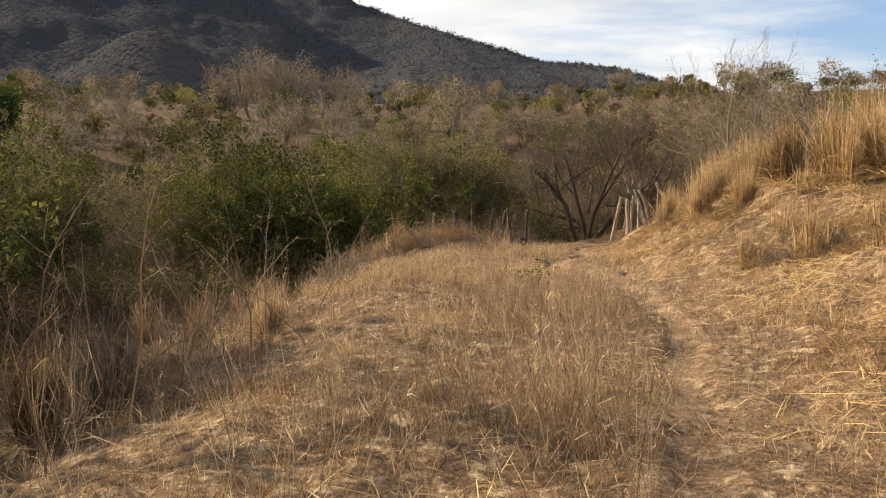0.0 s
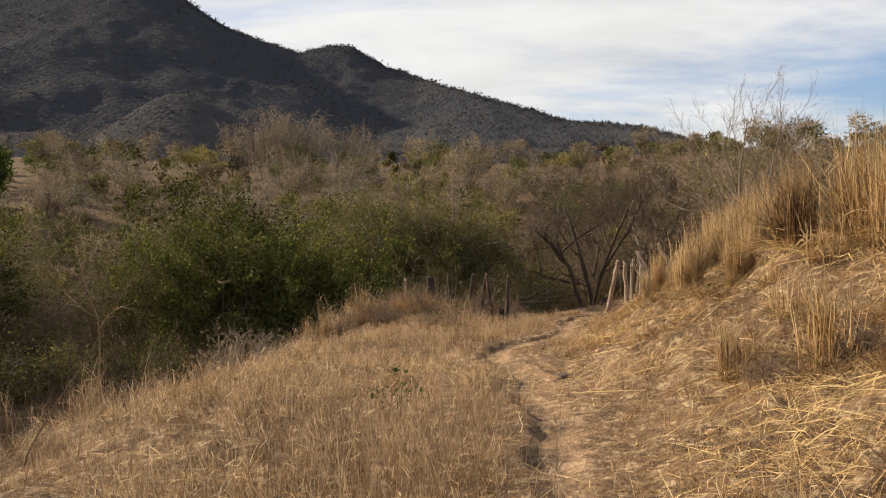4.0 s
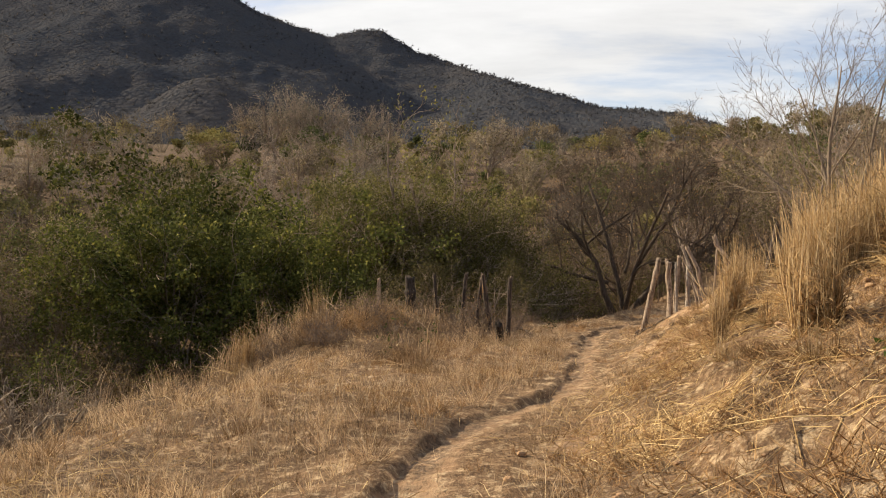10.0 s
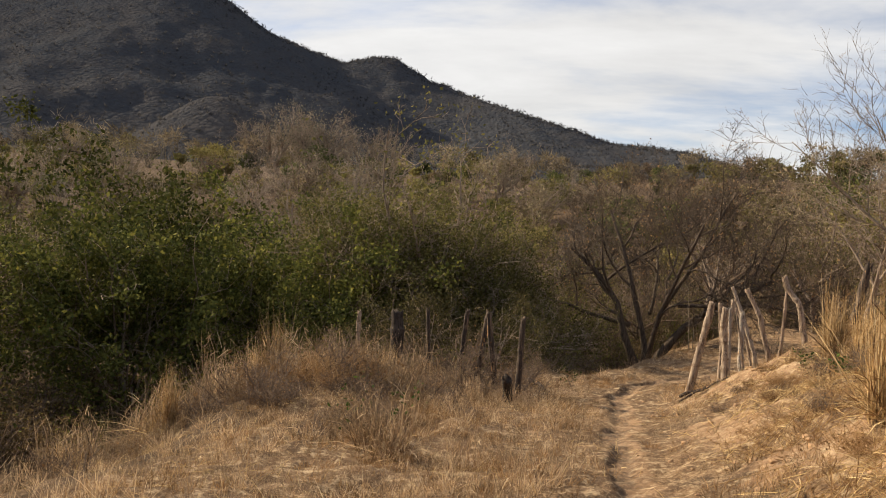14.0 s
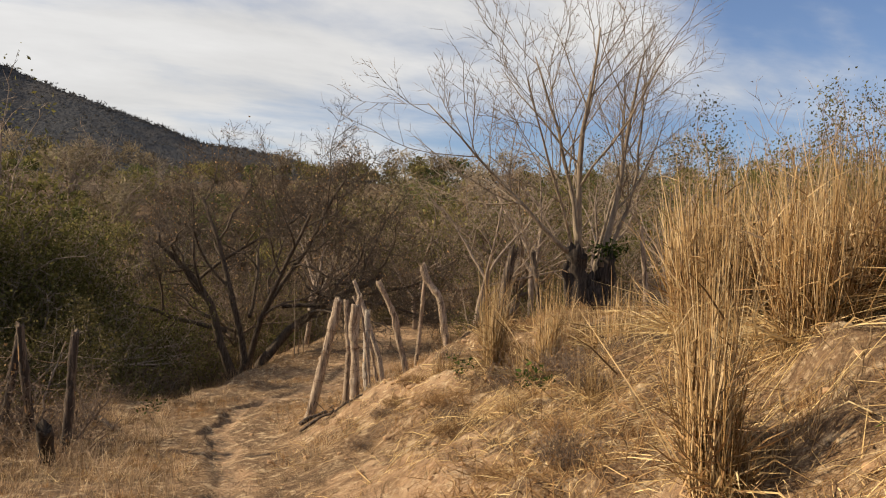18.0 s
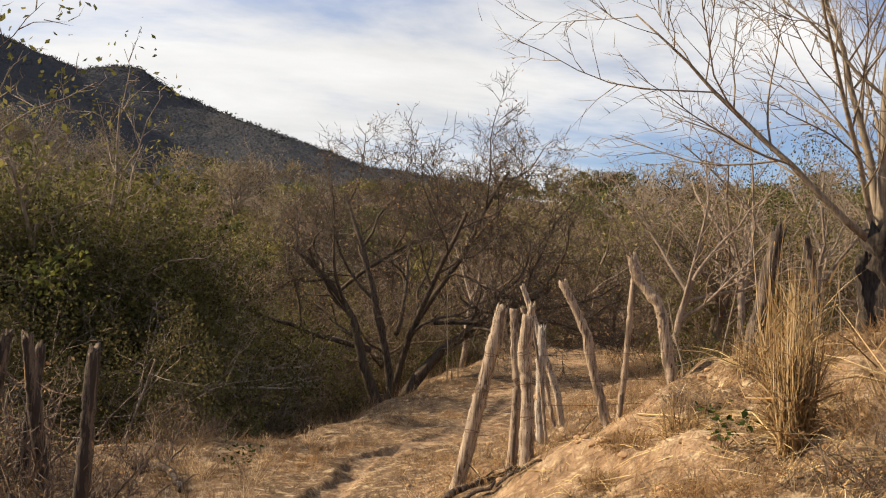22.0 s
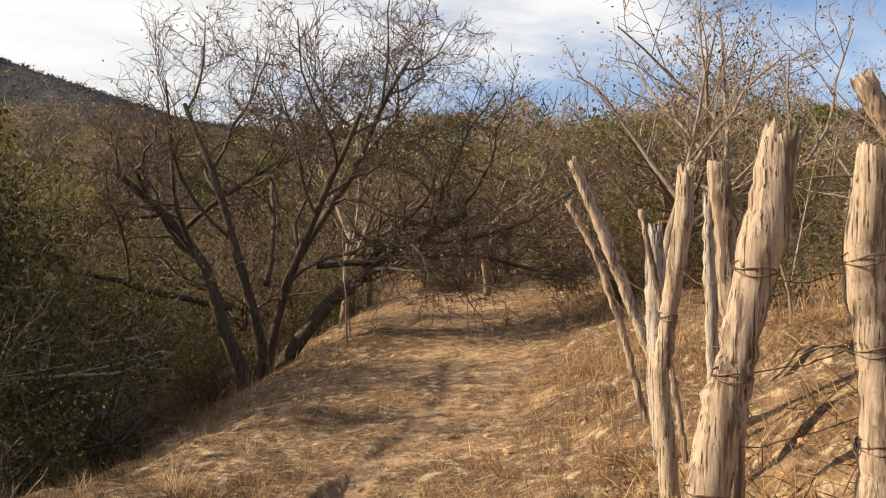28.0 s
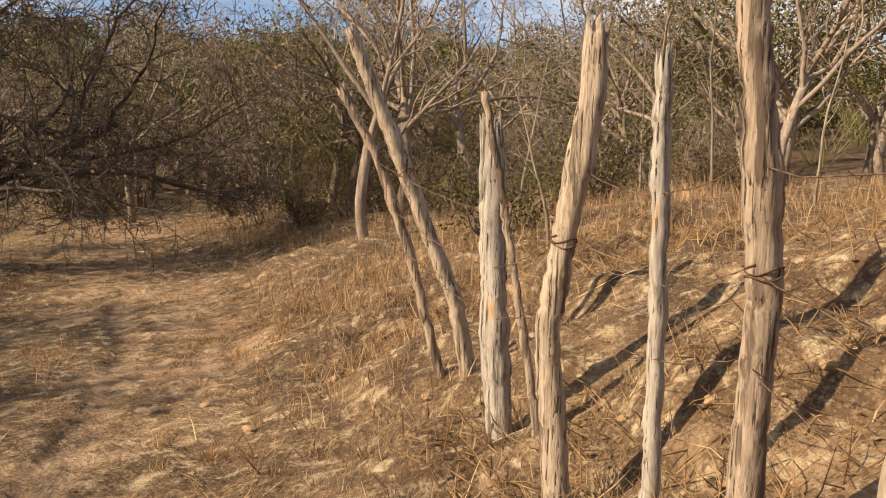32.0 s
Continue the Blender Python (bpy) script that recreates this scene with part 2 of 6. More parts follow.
GROUND, MOUNTAIN = ground_material(), mountain_material()
GOLD = blade_material("golden_dry_cane", [(0.0, (0.13, 0.07, 0.03)), (0.25, (0.40, 0.25, 0.10)), (0.6, (0.58, 0.40, 0.19)), (0.92, (0.74, 0.57, 0.33)), (1.0, (0.11, 0.06, 0.03))], 0.3, 0.72, 1.25, 0.6, 0.25)
STRAW = blade_material("fallen_straw", [(0.0, (0.16, 0.09, 0.04)), (0.4, (0.42, 0.285, 0.125)), (0.8, (0.62, 0.46, 0.22)), (1.0, (0.74, 0.59, 0.33))], 0.15)
FINE = blade_material("fine_dry_grass", [(0.0, (0.13, 0.083, 0.048)), (0.45, (0.40, 0.268, 0.155)), (0.8, (0.60, 0.45, 0.275)), (1.0, (0.74, 0.59, 0.39))], 0.3)
PALE = blade_material("grey_dry_weed", [(0.0, (0.17, 0.11, 0.065)), (0.6, (0.34, 0.24, 0.15)), (1.0, (0.55, 0.43, 0.30))], 0.2)
DEAD_LEAF = blade_material("dead_leaf", [(0.0, (0.12, 0.065, 0.03)), (0.5, (0.26, 0.15, 0.07)), (1.0, (0.42, 0.28, 0.14))], 0.2)
GREEN = blade_material("green_leaf", [(0.0, (0.024, 0.034, 0.011)), (0.5, (0.056, 0.072, 0.020)), (0.85, (0.14, 0.15, 0.036)), (1.0, (0.30, 0.27, 0.06))], 0.24)
FRESH = blade_material("fresh_green_leaf", [(0.0, (0.022, 0.038, 0.010)), (0.7, (0.05, 0.078, 0.018)), (1.0, (0.12, 0.155, 0.038))], 0.4)
OLIVE = blade_material("olive_leaf", [(0.0, (0.054, 0.054, 0.019)), (0.6, (0.122, 0.118, 0.039)), (1.0, (0.25, 0.215, 0.072))], 0.32)
RUSSET = blade_material("russet_leaf", [(0.0, (0.066, 0.044, 0.022)), (0.6, (0.155, 0.106, 0.05)), (1.0, (0.31, 0.23, 0.10))], 0.3)
DUSK = blade_material("dusky_leaf", [(0.0, (0.060, 0.052, 0.024)), (0.6, (0.140, 0.118, 0.052)), (1.0, (0.28, 0.23, 0.095))], 0.32)
HUSK = blade_material("pale_husk_leaf", [(0.0, (0.10, 0.085, 0.06)), (0.6, (0.22, 0.19, 0.13)), (1.0, (0.36, 0.31, 0.21))], 0.25)
DARK_CANE = blade_material("brown_dry_cane", [(0.0, (0.07, 0.04, 0.022)), (0.4, (0.20, 0.115, 0.052)), (0.85, (0.38, 0.245, 0.12)), (1.0, (0.52, 0.36, 0.19))], 0.2)
FIELD = blade_material("russet_field_grass", [(0.0, (0.10, 0.055, 0.028)), (0.5, (0.27, 0.165, 0.085)), (1.0, (0.45, 0.31, 0.18))], 0.25)
TWIG = wood_material("grey_twig", (0.14, 0.105, 0.08), (0.38, 0.30, 0.23), 1.0, 0.2)
TWIG_WARM = wood_material("brown_twig", (0.08, 0.058, 0.043), (0.26, 0.19, 0.138), 1.0, 0.2)
BARK_DARK = wood_material("dark_bark", (0.045, 0.034, 0.026), (0.15, 0.115, 0.085), 1.0, 0.7)
BARK_PALE = wood_material("pale_bark", (0.14, 0.108, 0.08), (0.36, 0.29, 0.21), 1.0, 0.5)
CHARRED = wood_material("charred_stump", (0.016, 0.014, 0.013), (0.10, 0.078, 0.062), 1.4, 1.0)


def post_material(name, grey, tan, bark, share):
    m = Mat(name, 0.88, 0.2)
    long = m.coords("Object", (16, 16, 1.3))
    grain, crack = m.noise(4.2, 8, 0.75, long), m.noise(9.0, 5, 0.6, m.coords("Object", (9, 9, 0.32)), 0.3)
    patch = m.noise(2.6, 4, 0.6, m.coords("Object", (2.2, 2.2, 1.0)))
    c = m.mix(m.fit(grain, 0.28, 0.72), grey, tan)
    c = m.mix(m.fit(patch, 0.60, 0.66, 0, 0.7), c, (0.48, 0.27, 0.11))
    c = m.mix(m.fit(m.noise(3.4, 5, 0.65, m.coords("Object", (6.0, 6.0, 0.6)), 0.7), 0.60 - share, 0.70 - share, 0, 0.9), c, bark)
    c = m.mix(m.fit(crack, 0.35, 0.43, 0.95, 0.0), c, (0.038, 0.028, 0.022))
    m.color(c)
    m.bump(m.math("ADD", grain, m.math("MULTIPLY", m.fit(crack, 0.34, 0.44), 2.4)), 0.6, 0.012)
    return m.m


POST = post_material("weathered_post_wood", (0.24, 0.18, 0.13), (0.53, 0.42, 0.31), (0.13, 0.092, 0.068), 0.105)
POST_GREY = post_material("grey_split_wood", (0.24, 0.205, 0.17), (0.52, 0.45, 0.375), (0.12, 0.10, 0.082), 0.085)
POST_BARK = post_material("bark_flecked_wood", (0.22, 0.16, 0.115), (0.47, 0.36, 0.26), (0.11, 0.078, 0.056), 0.125)
POST_DARK = post_material("dark_barked_wood", (0.08, 0.06, 0.046), (0.20, 0.15, 0.11), (0.04, 0.031, 0.026), 0.16)
RUST = Mat("rusty_wire", 0.7, 0.4)
RUST.p.inputs["Metallic"].default_value = 0.6
RUST.color(RUST.mix(RUST.fit(RUST.noise(40, 4), 0.35, 0.65), (0.10, 0.05, 0.03), (0.24, 0.16, 0.11)))
RUST = RUST.m
STONE = Mat("dark_stone", 0.9, 0.3)
STONE.color(STONE.mix(STONE.noise(14, 5), (0.05, 0.042, 0.036), (0.2, 0.165, 0.13)))
STONE.bump(STONE.noise(30, 5), 0.6, 0.01)
STONE = STONE.m
CLOD = Mat("earth_clod", 0.95, 0.1)
CLOD.color(CLOD.mix(CLOD.noise(9, 5), (0.30, 0.18, 0.10), (0.52, 0.35, 0.20)))
CLOD.bump(CLOD.noise(60, 4), 0.5, 0.01)
CLOD = CLOD.m


# ---- geometry helpers ----
def mesh_from(name, v, f, material, smooth=False, attributes=()):
    """A mesh from arrays of points and triangles."""
    v, f = np.asarray(v, np.float32).reshape(-1, 3), np.asarray(f, np.int32).reshape(-1, 3)
    me = bpy.data.meshes.new(name)
    me.vertices.add(len(v))
    me.vertices.foreach_set("co", v.ravel())
    me.loops.add(f.size)
    me.loops.foreach_set("vertex_index", f.ravel())
    me.polygons.add(len(f))
    me.polygons.foreach_set("loop_start", np.arange(0, f.size, 3, dtype=np.int32))
    if smooth:
        me.polygons.foreach_set("use_smooth", np.ones(len(f), bool))
    for key, values in attributes:
        a = me.attributes.new(key, "FLOAT", "POINT")
        a.data.foreach_set("value", np.asarray(values, np.float32))
    me.materials.append(material)
    me.update()
    me.validate()
    return me


class Geo:
    """Gathers points and triangles."""

    def __init__(self):
        self.v, self.f, self.n = [], [], 0

    def add(self, v, f):
        v, f = np.asarray(v, float).reshape(-1, 3), np.asarray(f, int).reshape(-1, 3)
        self.v.append(v)
        self.f.append(f + self.n)
        self.n += len(v)
        return self

    def arrays(self):
        return np.concatenate(self.v), np.concatenate(self.f)

    def mesh(self, name, material, smooth=False):
        return mesh_from(name, *self.arrays(), material, smooth)


LOOSE = {"foliage", "branchwork", "culm_sheaf", "leaf_sheaf", "dead_sheaf", "skirt", "barbs", "sprout", "crown"}


def part(name, data, parent, label=""):
    ob = new(name, data)
    ob.parent = parent
    if name in LOOSE:
        tagged(ob, kind="stuff")
    return tagged(ob, label) if label else ob


def thing(name, label, category, at=(0, 0, 0), group="", kind=""):
    ob = new(name)
    ob.empty_display_size = 0.2
    ob.location = at
    return tagged(ob, label, category, group, kind)


def stuff(name, data, label, category):
    return tagged(new(name, data), label, category, kind="stuff")


def unit(v):
    return v / np.maximum(np.linalg.norm(v, axis=-1, keepdims=True), 1e-9)


def tube(points, radii, sides=7, rng=None, rough=0.0, cap=True):
    """A limb along points; rough: unevenness of its skin, as a share of the radius."""
    p, r = np.asarray(points, float), np.asarray(radii, float)
    n = len(p)
    t = unit(np.gradient(p, axis=0))
    ref = np.array([0.0, 0, 1]) if abs(t[:, 2]).mean() < 0.85 else np.array([1.0, 0, 0])
    a = unit(np.cross(t, ref))
    b = np.cross(t, a)
    ang = np.arange(sides) * 2 * math.pi / sides
    k = np.ones((n, sides))
    if rng is not None and rough:
        k += rough * (0.6 * rng.normal(size=(1, sides)) + 0.55 * rng.normal(size=(n, sides)))
    v = p[:, None] + (r[:, None] * k)[..., None] * (np.cos(ang)[None, :, None] * a[:, None] + np.sin(ang)[None, :, None] * b[:, None])
    i, j = np.meshgrid(np.arange(n - 1), np.arange(sides), indexing="ij")
    q = i * sides + j
    w = i * sides + (j + 1) % sides
    f = np.concatenate([np.stack([q, w, q + sides], -1).reshape(-1, 3), np.stack([w, w + sides, q + sides], -1).reshape(-1, 3)])
    v = v.reshape(-1, 3)
    if cap:
        v = np.concatenate([v, p[:1], p[-1:]])
        c = np.arange(sides)
        f = np.concatenate([f, np.stack([(c + 1) % sides, c, np.full(sides, n * sides)], -1), np.stack([(n - 1) * sides + c, (n - 1) * sides + (c + 1) % sides, np.full(sides, n * sides + 1)], -1)])
    return v, f


def sticks(base, tip, bend, r0, r1=0.3):
    """Many thin three-sided bent stems at once: arrays of base, tip, sideways bend and radius; r1: share of it that is left half way."""
    base, tip, bend = (np.asarray(a, float).reshape(-1, 3) for a in (base, tip, bend))
    n = len(base)
    r0 = np.broadcast_to(np.asarray(r0, float), (n,))
    t = unit(tip - base)
    a = unit(np.cross(t, np.where(abs(t[:, 2:]) > 0.8, [[1.0, 0, 0]], [[0, 0, 1.0]])))
    b = np.cross(t, a)
    mid = (base + tip) / 2 + bend
    rim = [np.cos(x) * a + np.sin(x) * b for x in (0.3, 0.3 + 2.094, 0.3 + 4.189)]
    v = np.stack([base + r0[:, None] * x for x in rim] + [mid + (r0 * (0.5 + r1 / 2))[:, None] * x for x in rim] + [tip + 0 * base], 1)
    f = np.array([[0, 1, 3], [1, 4, 3], [1, 2, 4], [2, 5, 4], [2, 0, 5], [0, 3, 5], [3, 4, 6], [4, 5, 6], [5, 3, 6]])
    return v.reshape(-1, 3), (np.arange(n)[:, None, None] * 7 + f).reshape(-1, 3)


def blades(base, tip, bend, width, rng):
    """Many flat dry blades, each creased once and bent."""
    base, tip, bend = (np.asarray(a, float).reshape(-1, 3) for a in (base, tip, bend))
    n = len(base)
    side = unit(np.cross(tip - base, rng.normal(size=(n, 3)))) * (np.broadcast_to(width, (n,)) / 2)[:, None]
    mid = (base + tip) / 2 + bend
    v = np.stack([base - side, base + side, mid + side * 0.8, mid - side * 0.8, tip], 1)
    f = np.array([[0, 1, 2], [0, 2, 3], [3, 2, 4]])
    return v.reshape(-1, 3), (np.arange(n)[:, None, None] * 5 + f).reshape(-1, 3)


def leaves(at, size, rng, droop=0.0, flat=0.0):
    """Many small leaves: each a folded diamond."""
    at = np.asarray(at, float).reshape(-1, 3)
    n = len(at)
    d = rng.normal(size=(n, 3))
    d[:, 2] = d[:, 2] * (1 - flat) - droop
    d = unit(d)
    s = unit(np.cross(d, rng.normal(size=(n, 3)) * (1 - flat) + [0, 0, flat * 2]))
    up = np.cross(d, s)
    z = (size * rng.uniform(0.6, 1.3, n))[:, None]
    v = np.stack([at, at + z * (0.5 * d + 0.28 * s + 0.08 * up), at + z * d, at + z * (0.5 * d - 0.28 * s + 0.08 * up)], 1)
    f = np.array([[0, 1, 2], [0, 2, 3]])
    return v.reshape(-1, 3), (np.arange(n)[:, None, None] * 4 + f).reshape(-1, 3)


def grid_noise(x, y, scale, seed):
    """Smooth value noise in -1 to 1."""
    x, y = np.asarray(x, float) / scale, np.asarray(y, float) / scale
    xi, yi = np.floor(x).astype(np.int64), np.floor(y).astype(np.int64)
    fx, fy = x - xi, y - yi
    fx, fy = fx * fx * (3 - 2 * fx), fy * fy * (3 - 2 * fy)

    def h(a, b):
        k = (a * 374761393 + b * 668265263 + seed * 974711) & 0x7FFFFFFF
        k = ((k ^ (k >> 13)) * 1274126177) & 0x7FFFFFFF
        return ((k ^ (k >> 16)) & 0xFFFF) / 32767.5 - 1

    return (h(xi, yi) * (1 - fx) + h(xi + 1, yi) * fx) * (1 - fy) + (h(xi, yi + 1) * (1 - fx) + h(xi + 1, yi + 1) * fx) * fy


# ---- the ground ----
TRAIL_Y = [-60, -5, 0, 3.7, 7.2, 11.5, 14.5, 18, 21, 24.7, 27.2, 29.5, 31.5, 33.6, 34.8, 37.3, 42, 48, 55, 70, 100]
TRAIL_X = [-6, 0.6, 0.9, 1.4, 2.2, 2.7, 2.5, 3.0, 3.4, 4.0, 4.5, 4.9, 5.2, 5.9, 6.8, 8.6, 11, 13.5, 17, 25, 40]
BED_Y = [-60, -5, 0, 5, 10, 15.4, 17.4, 20.9, 26.3, 28.9, 30.8, 34, 38, 46, 50, 55, 70, 100]
BED_Z = [1.5, 0.1, 0, -0.08, -0.15, -0.4, -0.55, -0.8, -1.38, -1.6, -1.78, -1.95, -2.1, -2.2, -2.15, -2.35, -2.3, -2.0]


BEND_Y = [4, 7.7, 13.7, 15.1, 16, 16.8, 18.4, 19.1, 20.8, 21.5, 25.2, 27.4, 29.6, 33.3, 34.8, 36, 42]
BEND_X = [0.05, 0.05, 0.13, -0.09, -0.54, -0.59, -0.28, -0.04, 0.42, 0.30, 0.26, 0.1, -0.1, -0.13, -0.36, -0.5, -0.2]


def trail_x(y):
    """Centre of the worn footpath."""
    y = np.asarray(y, float)
    return np.interp(y, TRAIL_Y, TRAIL_X) + np.interp(y, BEND_Y, BEND_X) + 0.10 * np.sin(y * 0.9) + 0.05 * np.sin(y * 2.3 + 1)


def height(x, y, rut=True):
    x, y = np.asarray(x, float), np.asarray(y, float)
    d = x - np.interp(y, TRAIL_Y, TRAIL_X)
    z = np.interp(y, BED_Y, BED_Z)
    z = z + np.interp(d, [0, 0.6, 1.4, 2, 3.1, 3.5, 5.4, 8, 14, 40], [0, 0.02, 0.25, 0.52, 0.98, 1.22, 1.7, 1.9, 2.0, 2.0]) * np.interp(y, [-20, 0, 8, 14, 17, 24, 27, 30.5, 33, 37, 45, 60], [0.5, 0.6, 0.75, 1.0, 1.2, 1.0, 1.0, 1.1, 0.75, 0.65, 0.45, 0.3])
    l = np.clip(-d - np.interp(y, [0, 16, 22, 26, 29, 31, 33, 36, 40], [3.1, 3.3, 3.5, 4.2, 5.4, 5.6, 4.4, 3.0, 2.2]), 0, None)
    z = z - np.interp(l, [0, 1.5, 2.4, 4, 7, 14], [0, 0.35, 0.75, 1.65, 2.0, 1.6]) * np.interp(y, [29, 33, 42, 48], [1, 1.3, 1.2, 1])
    z = z + 0.55 * np.exp(-((x - 0.1) / 1.25) ** 2 - ((y - 27.0) / 1.1) ** 2)
    r = np.hypot(x, y - 20)
    z = z + np.interp(r, [36, 50, 60, 80, 120, 200, 500, 1500], [0, 1.5, 3.2, 6.8, 12, 19, 40, 62])
    off = np.clip((abs(d) - 0.5) / 1.5, 0, 1)
    z = z + off * (0.12 * grid_noise(x, y, 2.3, 1) + 0.075 * grid_noise(x, y, 0.8, 2) + 0.045 * grid_noise(x, y, 0.37, 6) + 0.02 * grid_noise(x, y, 0.19, 14)) + 0.018 * grid_noise(x, y, 0.31, 3)
    bank = np.clip((d - 0.7) / 1.0, 0, 1) * np.clip((6 - d) / 2, 0, 1)
    z = z + bank * (0.10 * (1 - 2 * abs(grid_noise(x, y, 0.75, 7))) + 0.05 * (1 - 2 * abs(grid_noise(x, y, 0.33, 8))))
    z = z + np.clip((r - 30) / 40, 0, 1) * 0.8 * grid_noise(x, y, 14, 4)
    if rut:
        e = x - trail_x(y) + 0.05 * grid_noise(x, y, 0.45, 11)
        deep = np.interp(y, [-2, 1, 6, 12, 34, 37, 48], [0.0, 0.03, 0.05, 0.085, 0.08, 0.04, 0.02])
        z = z - deep * np.clip(0.8 + 0.5 * grid_noise(x, y, 0.55, 10), 0.25, 1) * (np.interp(e, [-0.30, -0.24, -0.05, 0.06, 0.3, 0.55], [0, 1, 1, 0.45, 0.25, 0])) + (0.026 * grid_noise(x, y, 0.17, 9) + 0.02 * grid_noise(x, y, 0.4, 13)) * np.clip(1.4 - abs(e) / 0.9, 0, 1)
    return z


def spread(lo, hi, step, reach, growth=1.14):
    inner = np.arange(lo, hi + step / 2, step)
    out, s = [], step
    at = 0.0
    while at < reach:
        s *= growth
        at += s
        out.append(at)
    out = np.array(out)
    return np.concatenate([lo - out[::-1], inner, hi + out])


gx, gy = spread(-3.0, 10.0, 0.062, 1600), spread(-1.5, 44, 0.09, 1600)
GX, GY = np.meshgrid(gx, gy, indexing="ij")
GZ = height(GX, GY)
nx, ny = GX.shape
gi, gj = np.meshgrid(np.arange(nx - 1), np.arange(ny - 1), indexing="ij")
gq = gi * ny + gj
g_faces = np.concatenate([np.stack([gq, gq + ny, gq + ny + 1], -1).reshape(-1, 3), np.stack([gq, gq + ny + 1, gq + 1], -1).reshape(-1, 3)])
g_e = GX - trail_x(GY)
g_w = 1.0 + 0.45 * grid_noise(GX, GY, 0.7, 21) + 0.25 * grid_noise(GX, GY, 0.25, 22)
g_sand = np.interp(g_e / g_w, [-0.28, -0.2, 0.08, 0.34], [0, 1, 0.85, 0]) * np.interp(GY, [-3, 4, 9, 60], [0.55, 0.6, 0.9, 0.8])
g_bank = np.interp(g_e, [0.5, 1.0, 2.6, 3.6], [0, 1, 1, 0]) * np.interp(GY, [14, 18, 31, 34], [0, 1, 1, 0]) * np.clip(0.42 + 0.95 * grid_noise(GX, GY, 1.1, 12), 0, 1)
g_field = np.interp(g_e, [2.5, 4, 40], [0, 0.75, 0.75]) * np.interp(GY, [24, 28, 60], [0, 1, 1]) * np.clip(0.5 + 0.7 * grid_noise(GX, GY, 2.2, 17), 0, 1)
g_road = np.interp(g_e, [-1.8, -0.6, 1.0, 2.0], [0, 0.9, 0.9, 0]) * np.interp(GY, [32, 36, 60], [0, 1, 1]) * np.clip(0.72 + 0.6 * grid_noise(GX, GY, 0.8, 23), 0, 1)
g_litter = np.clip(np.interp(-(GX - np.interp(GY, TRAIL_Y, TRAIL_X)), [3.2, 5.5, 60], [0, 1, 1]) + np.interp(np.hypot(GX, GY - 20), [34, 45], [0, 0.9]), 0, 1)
# mask of the rut's dark soil and the shadow coloured in with it
g_rut_soil_shade = np.interp(g_e, [-0.34, -0.24, -0.04, 0.08], [0, 1, 1, 0]) * np.interp(GY, [0, 6, 10, 34, 40], [0.2, 0.5, 1, 1, 0.3]) * np.clip(0.75 + 0.6 * grid_noise(GX, GY, 0.5, 24), 0, 1)
ground = tagged(new("ground", mesh_from("ground", np.stack([GX, GY, GZ], -1), g_faces, GROUND, True, (("sand", np.clip(np.maximum.reduce([g_sand, g_bank, g_field, g_road]), 0, 1).ravel()), ("litter", g_litter.ravel()), ("rut", g_rut_soil_shade.ravel())))),
                "dry sandy earth with straw litter and a narrow worn footpath", "ground", kind="structure")


def on(x, y):
    return float(height(x, y))


# ---- the mountains ----
SKY_AZ = [-90, -70, -58, -46, -42.9, -39.7, -36.2, -31.9, -28.6, -25.2, -22.9, -21, -16.7, -11.9, -9.8, -8.3, -6, -0.6, 4.5, 6.6, 8.5, 10.5, 12.5, 15.4, 18, 24, 40, 90]
SKY_EL = [9, 10, 11, 12.4, 12.8, 12.2, 13.3, 14, 14, 15.3, 15.7, 15.4, 12.7, 11.2, 11.8, 11.8, 10.5, 8.8, 7.4, 6.6, 6.6, 6.4, 6.0, 4.9, 4.2, 3.4, 3.0, 3.0]
m_az = np.radians(np.arange(-90, 62, 0.22))
m_r = np.concatenate([np.linspace(230, 560, 44), np.linspace(570, 900, 42), np.linspace(910, 1300, 26)])
MA, MR = np.meshgrid(m_az, m_r, indexing="ij")
MX, MY = 2.5 + MR * np.sin(MA), 12 + MR * np.cos(MA)
m_top = np.tan(np.radians(np.interp(np.degrees(MA), SKY_AZ, SKY_EL)))
m_ridge = 840 + 60 * grid_noise(np.degrees(MA), 0 * MA, 9, 31) - 330 * np.interp(np.degrees(MA), [-4, 16, 30], [0, 1, 1])
m_u = np.clip((MR - 250) / (m_ridge - 250), 0, 1)
m_v = np.clip((MR - 0.5 * m_ridge) / (0.5 * m_ridge), 0, 1)
m_spur = 1 - abs(grid_noise(np.degrees(MA) + 0.012 * MR, MR * 0.02, 5.5, 33))
m_fine = grid_noise(MX, MY, 60, 34) + 0.5 * grid_noise(MX, MY, 26, 35)
m_soft = np.tan(np.radians(np.interp(np.degrees(MA), np.arange(-90, 91, 6), [np.interp(np.linspace(k - 7, k + 7, 15), SKY_AZ, SKY_EL).mean() for k in range(-90, 91, 6)])))
MZ = (m_soft + (m_top - m_soft) * m_v ** 6) * m_ridge * (0.25 * m_u ** 1.2 + 0.75 * m_v ** 1.15) + (m_u * (1 - m_u) * 4) * (9 * (m_spur - 0.75) + 5 * m_fine) * np.clip(m_top / 0.2, 0.25, 1.2)
MZ = np.where(MR > m_ridge, m_top * m_ridge - (MR - m_ridge) * 0.35, MZ) + 1.5 + 1.2 * grid_noise(MX, MY, 9, 36)
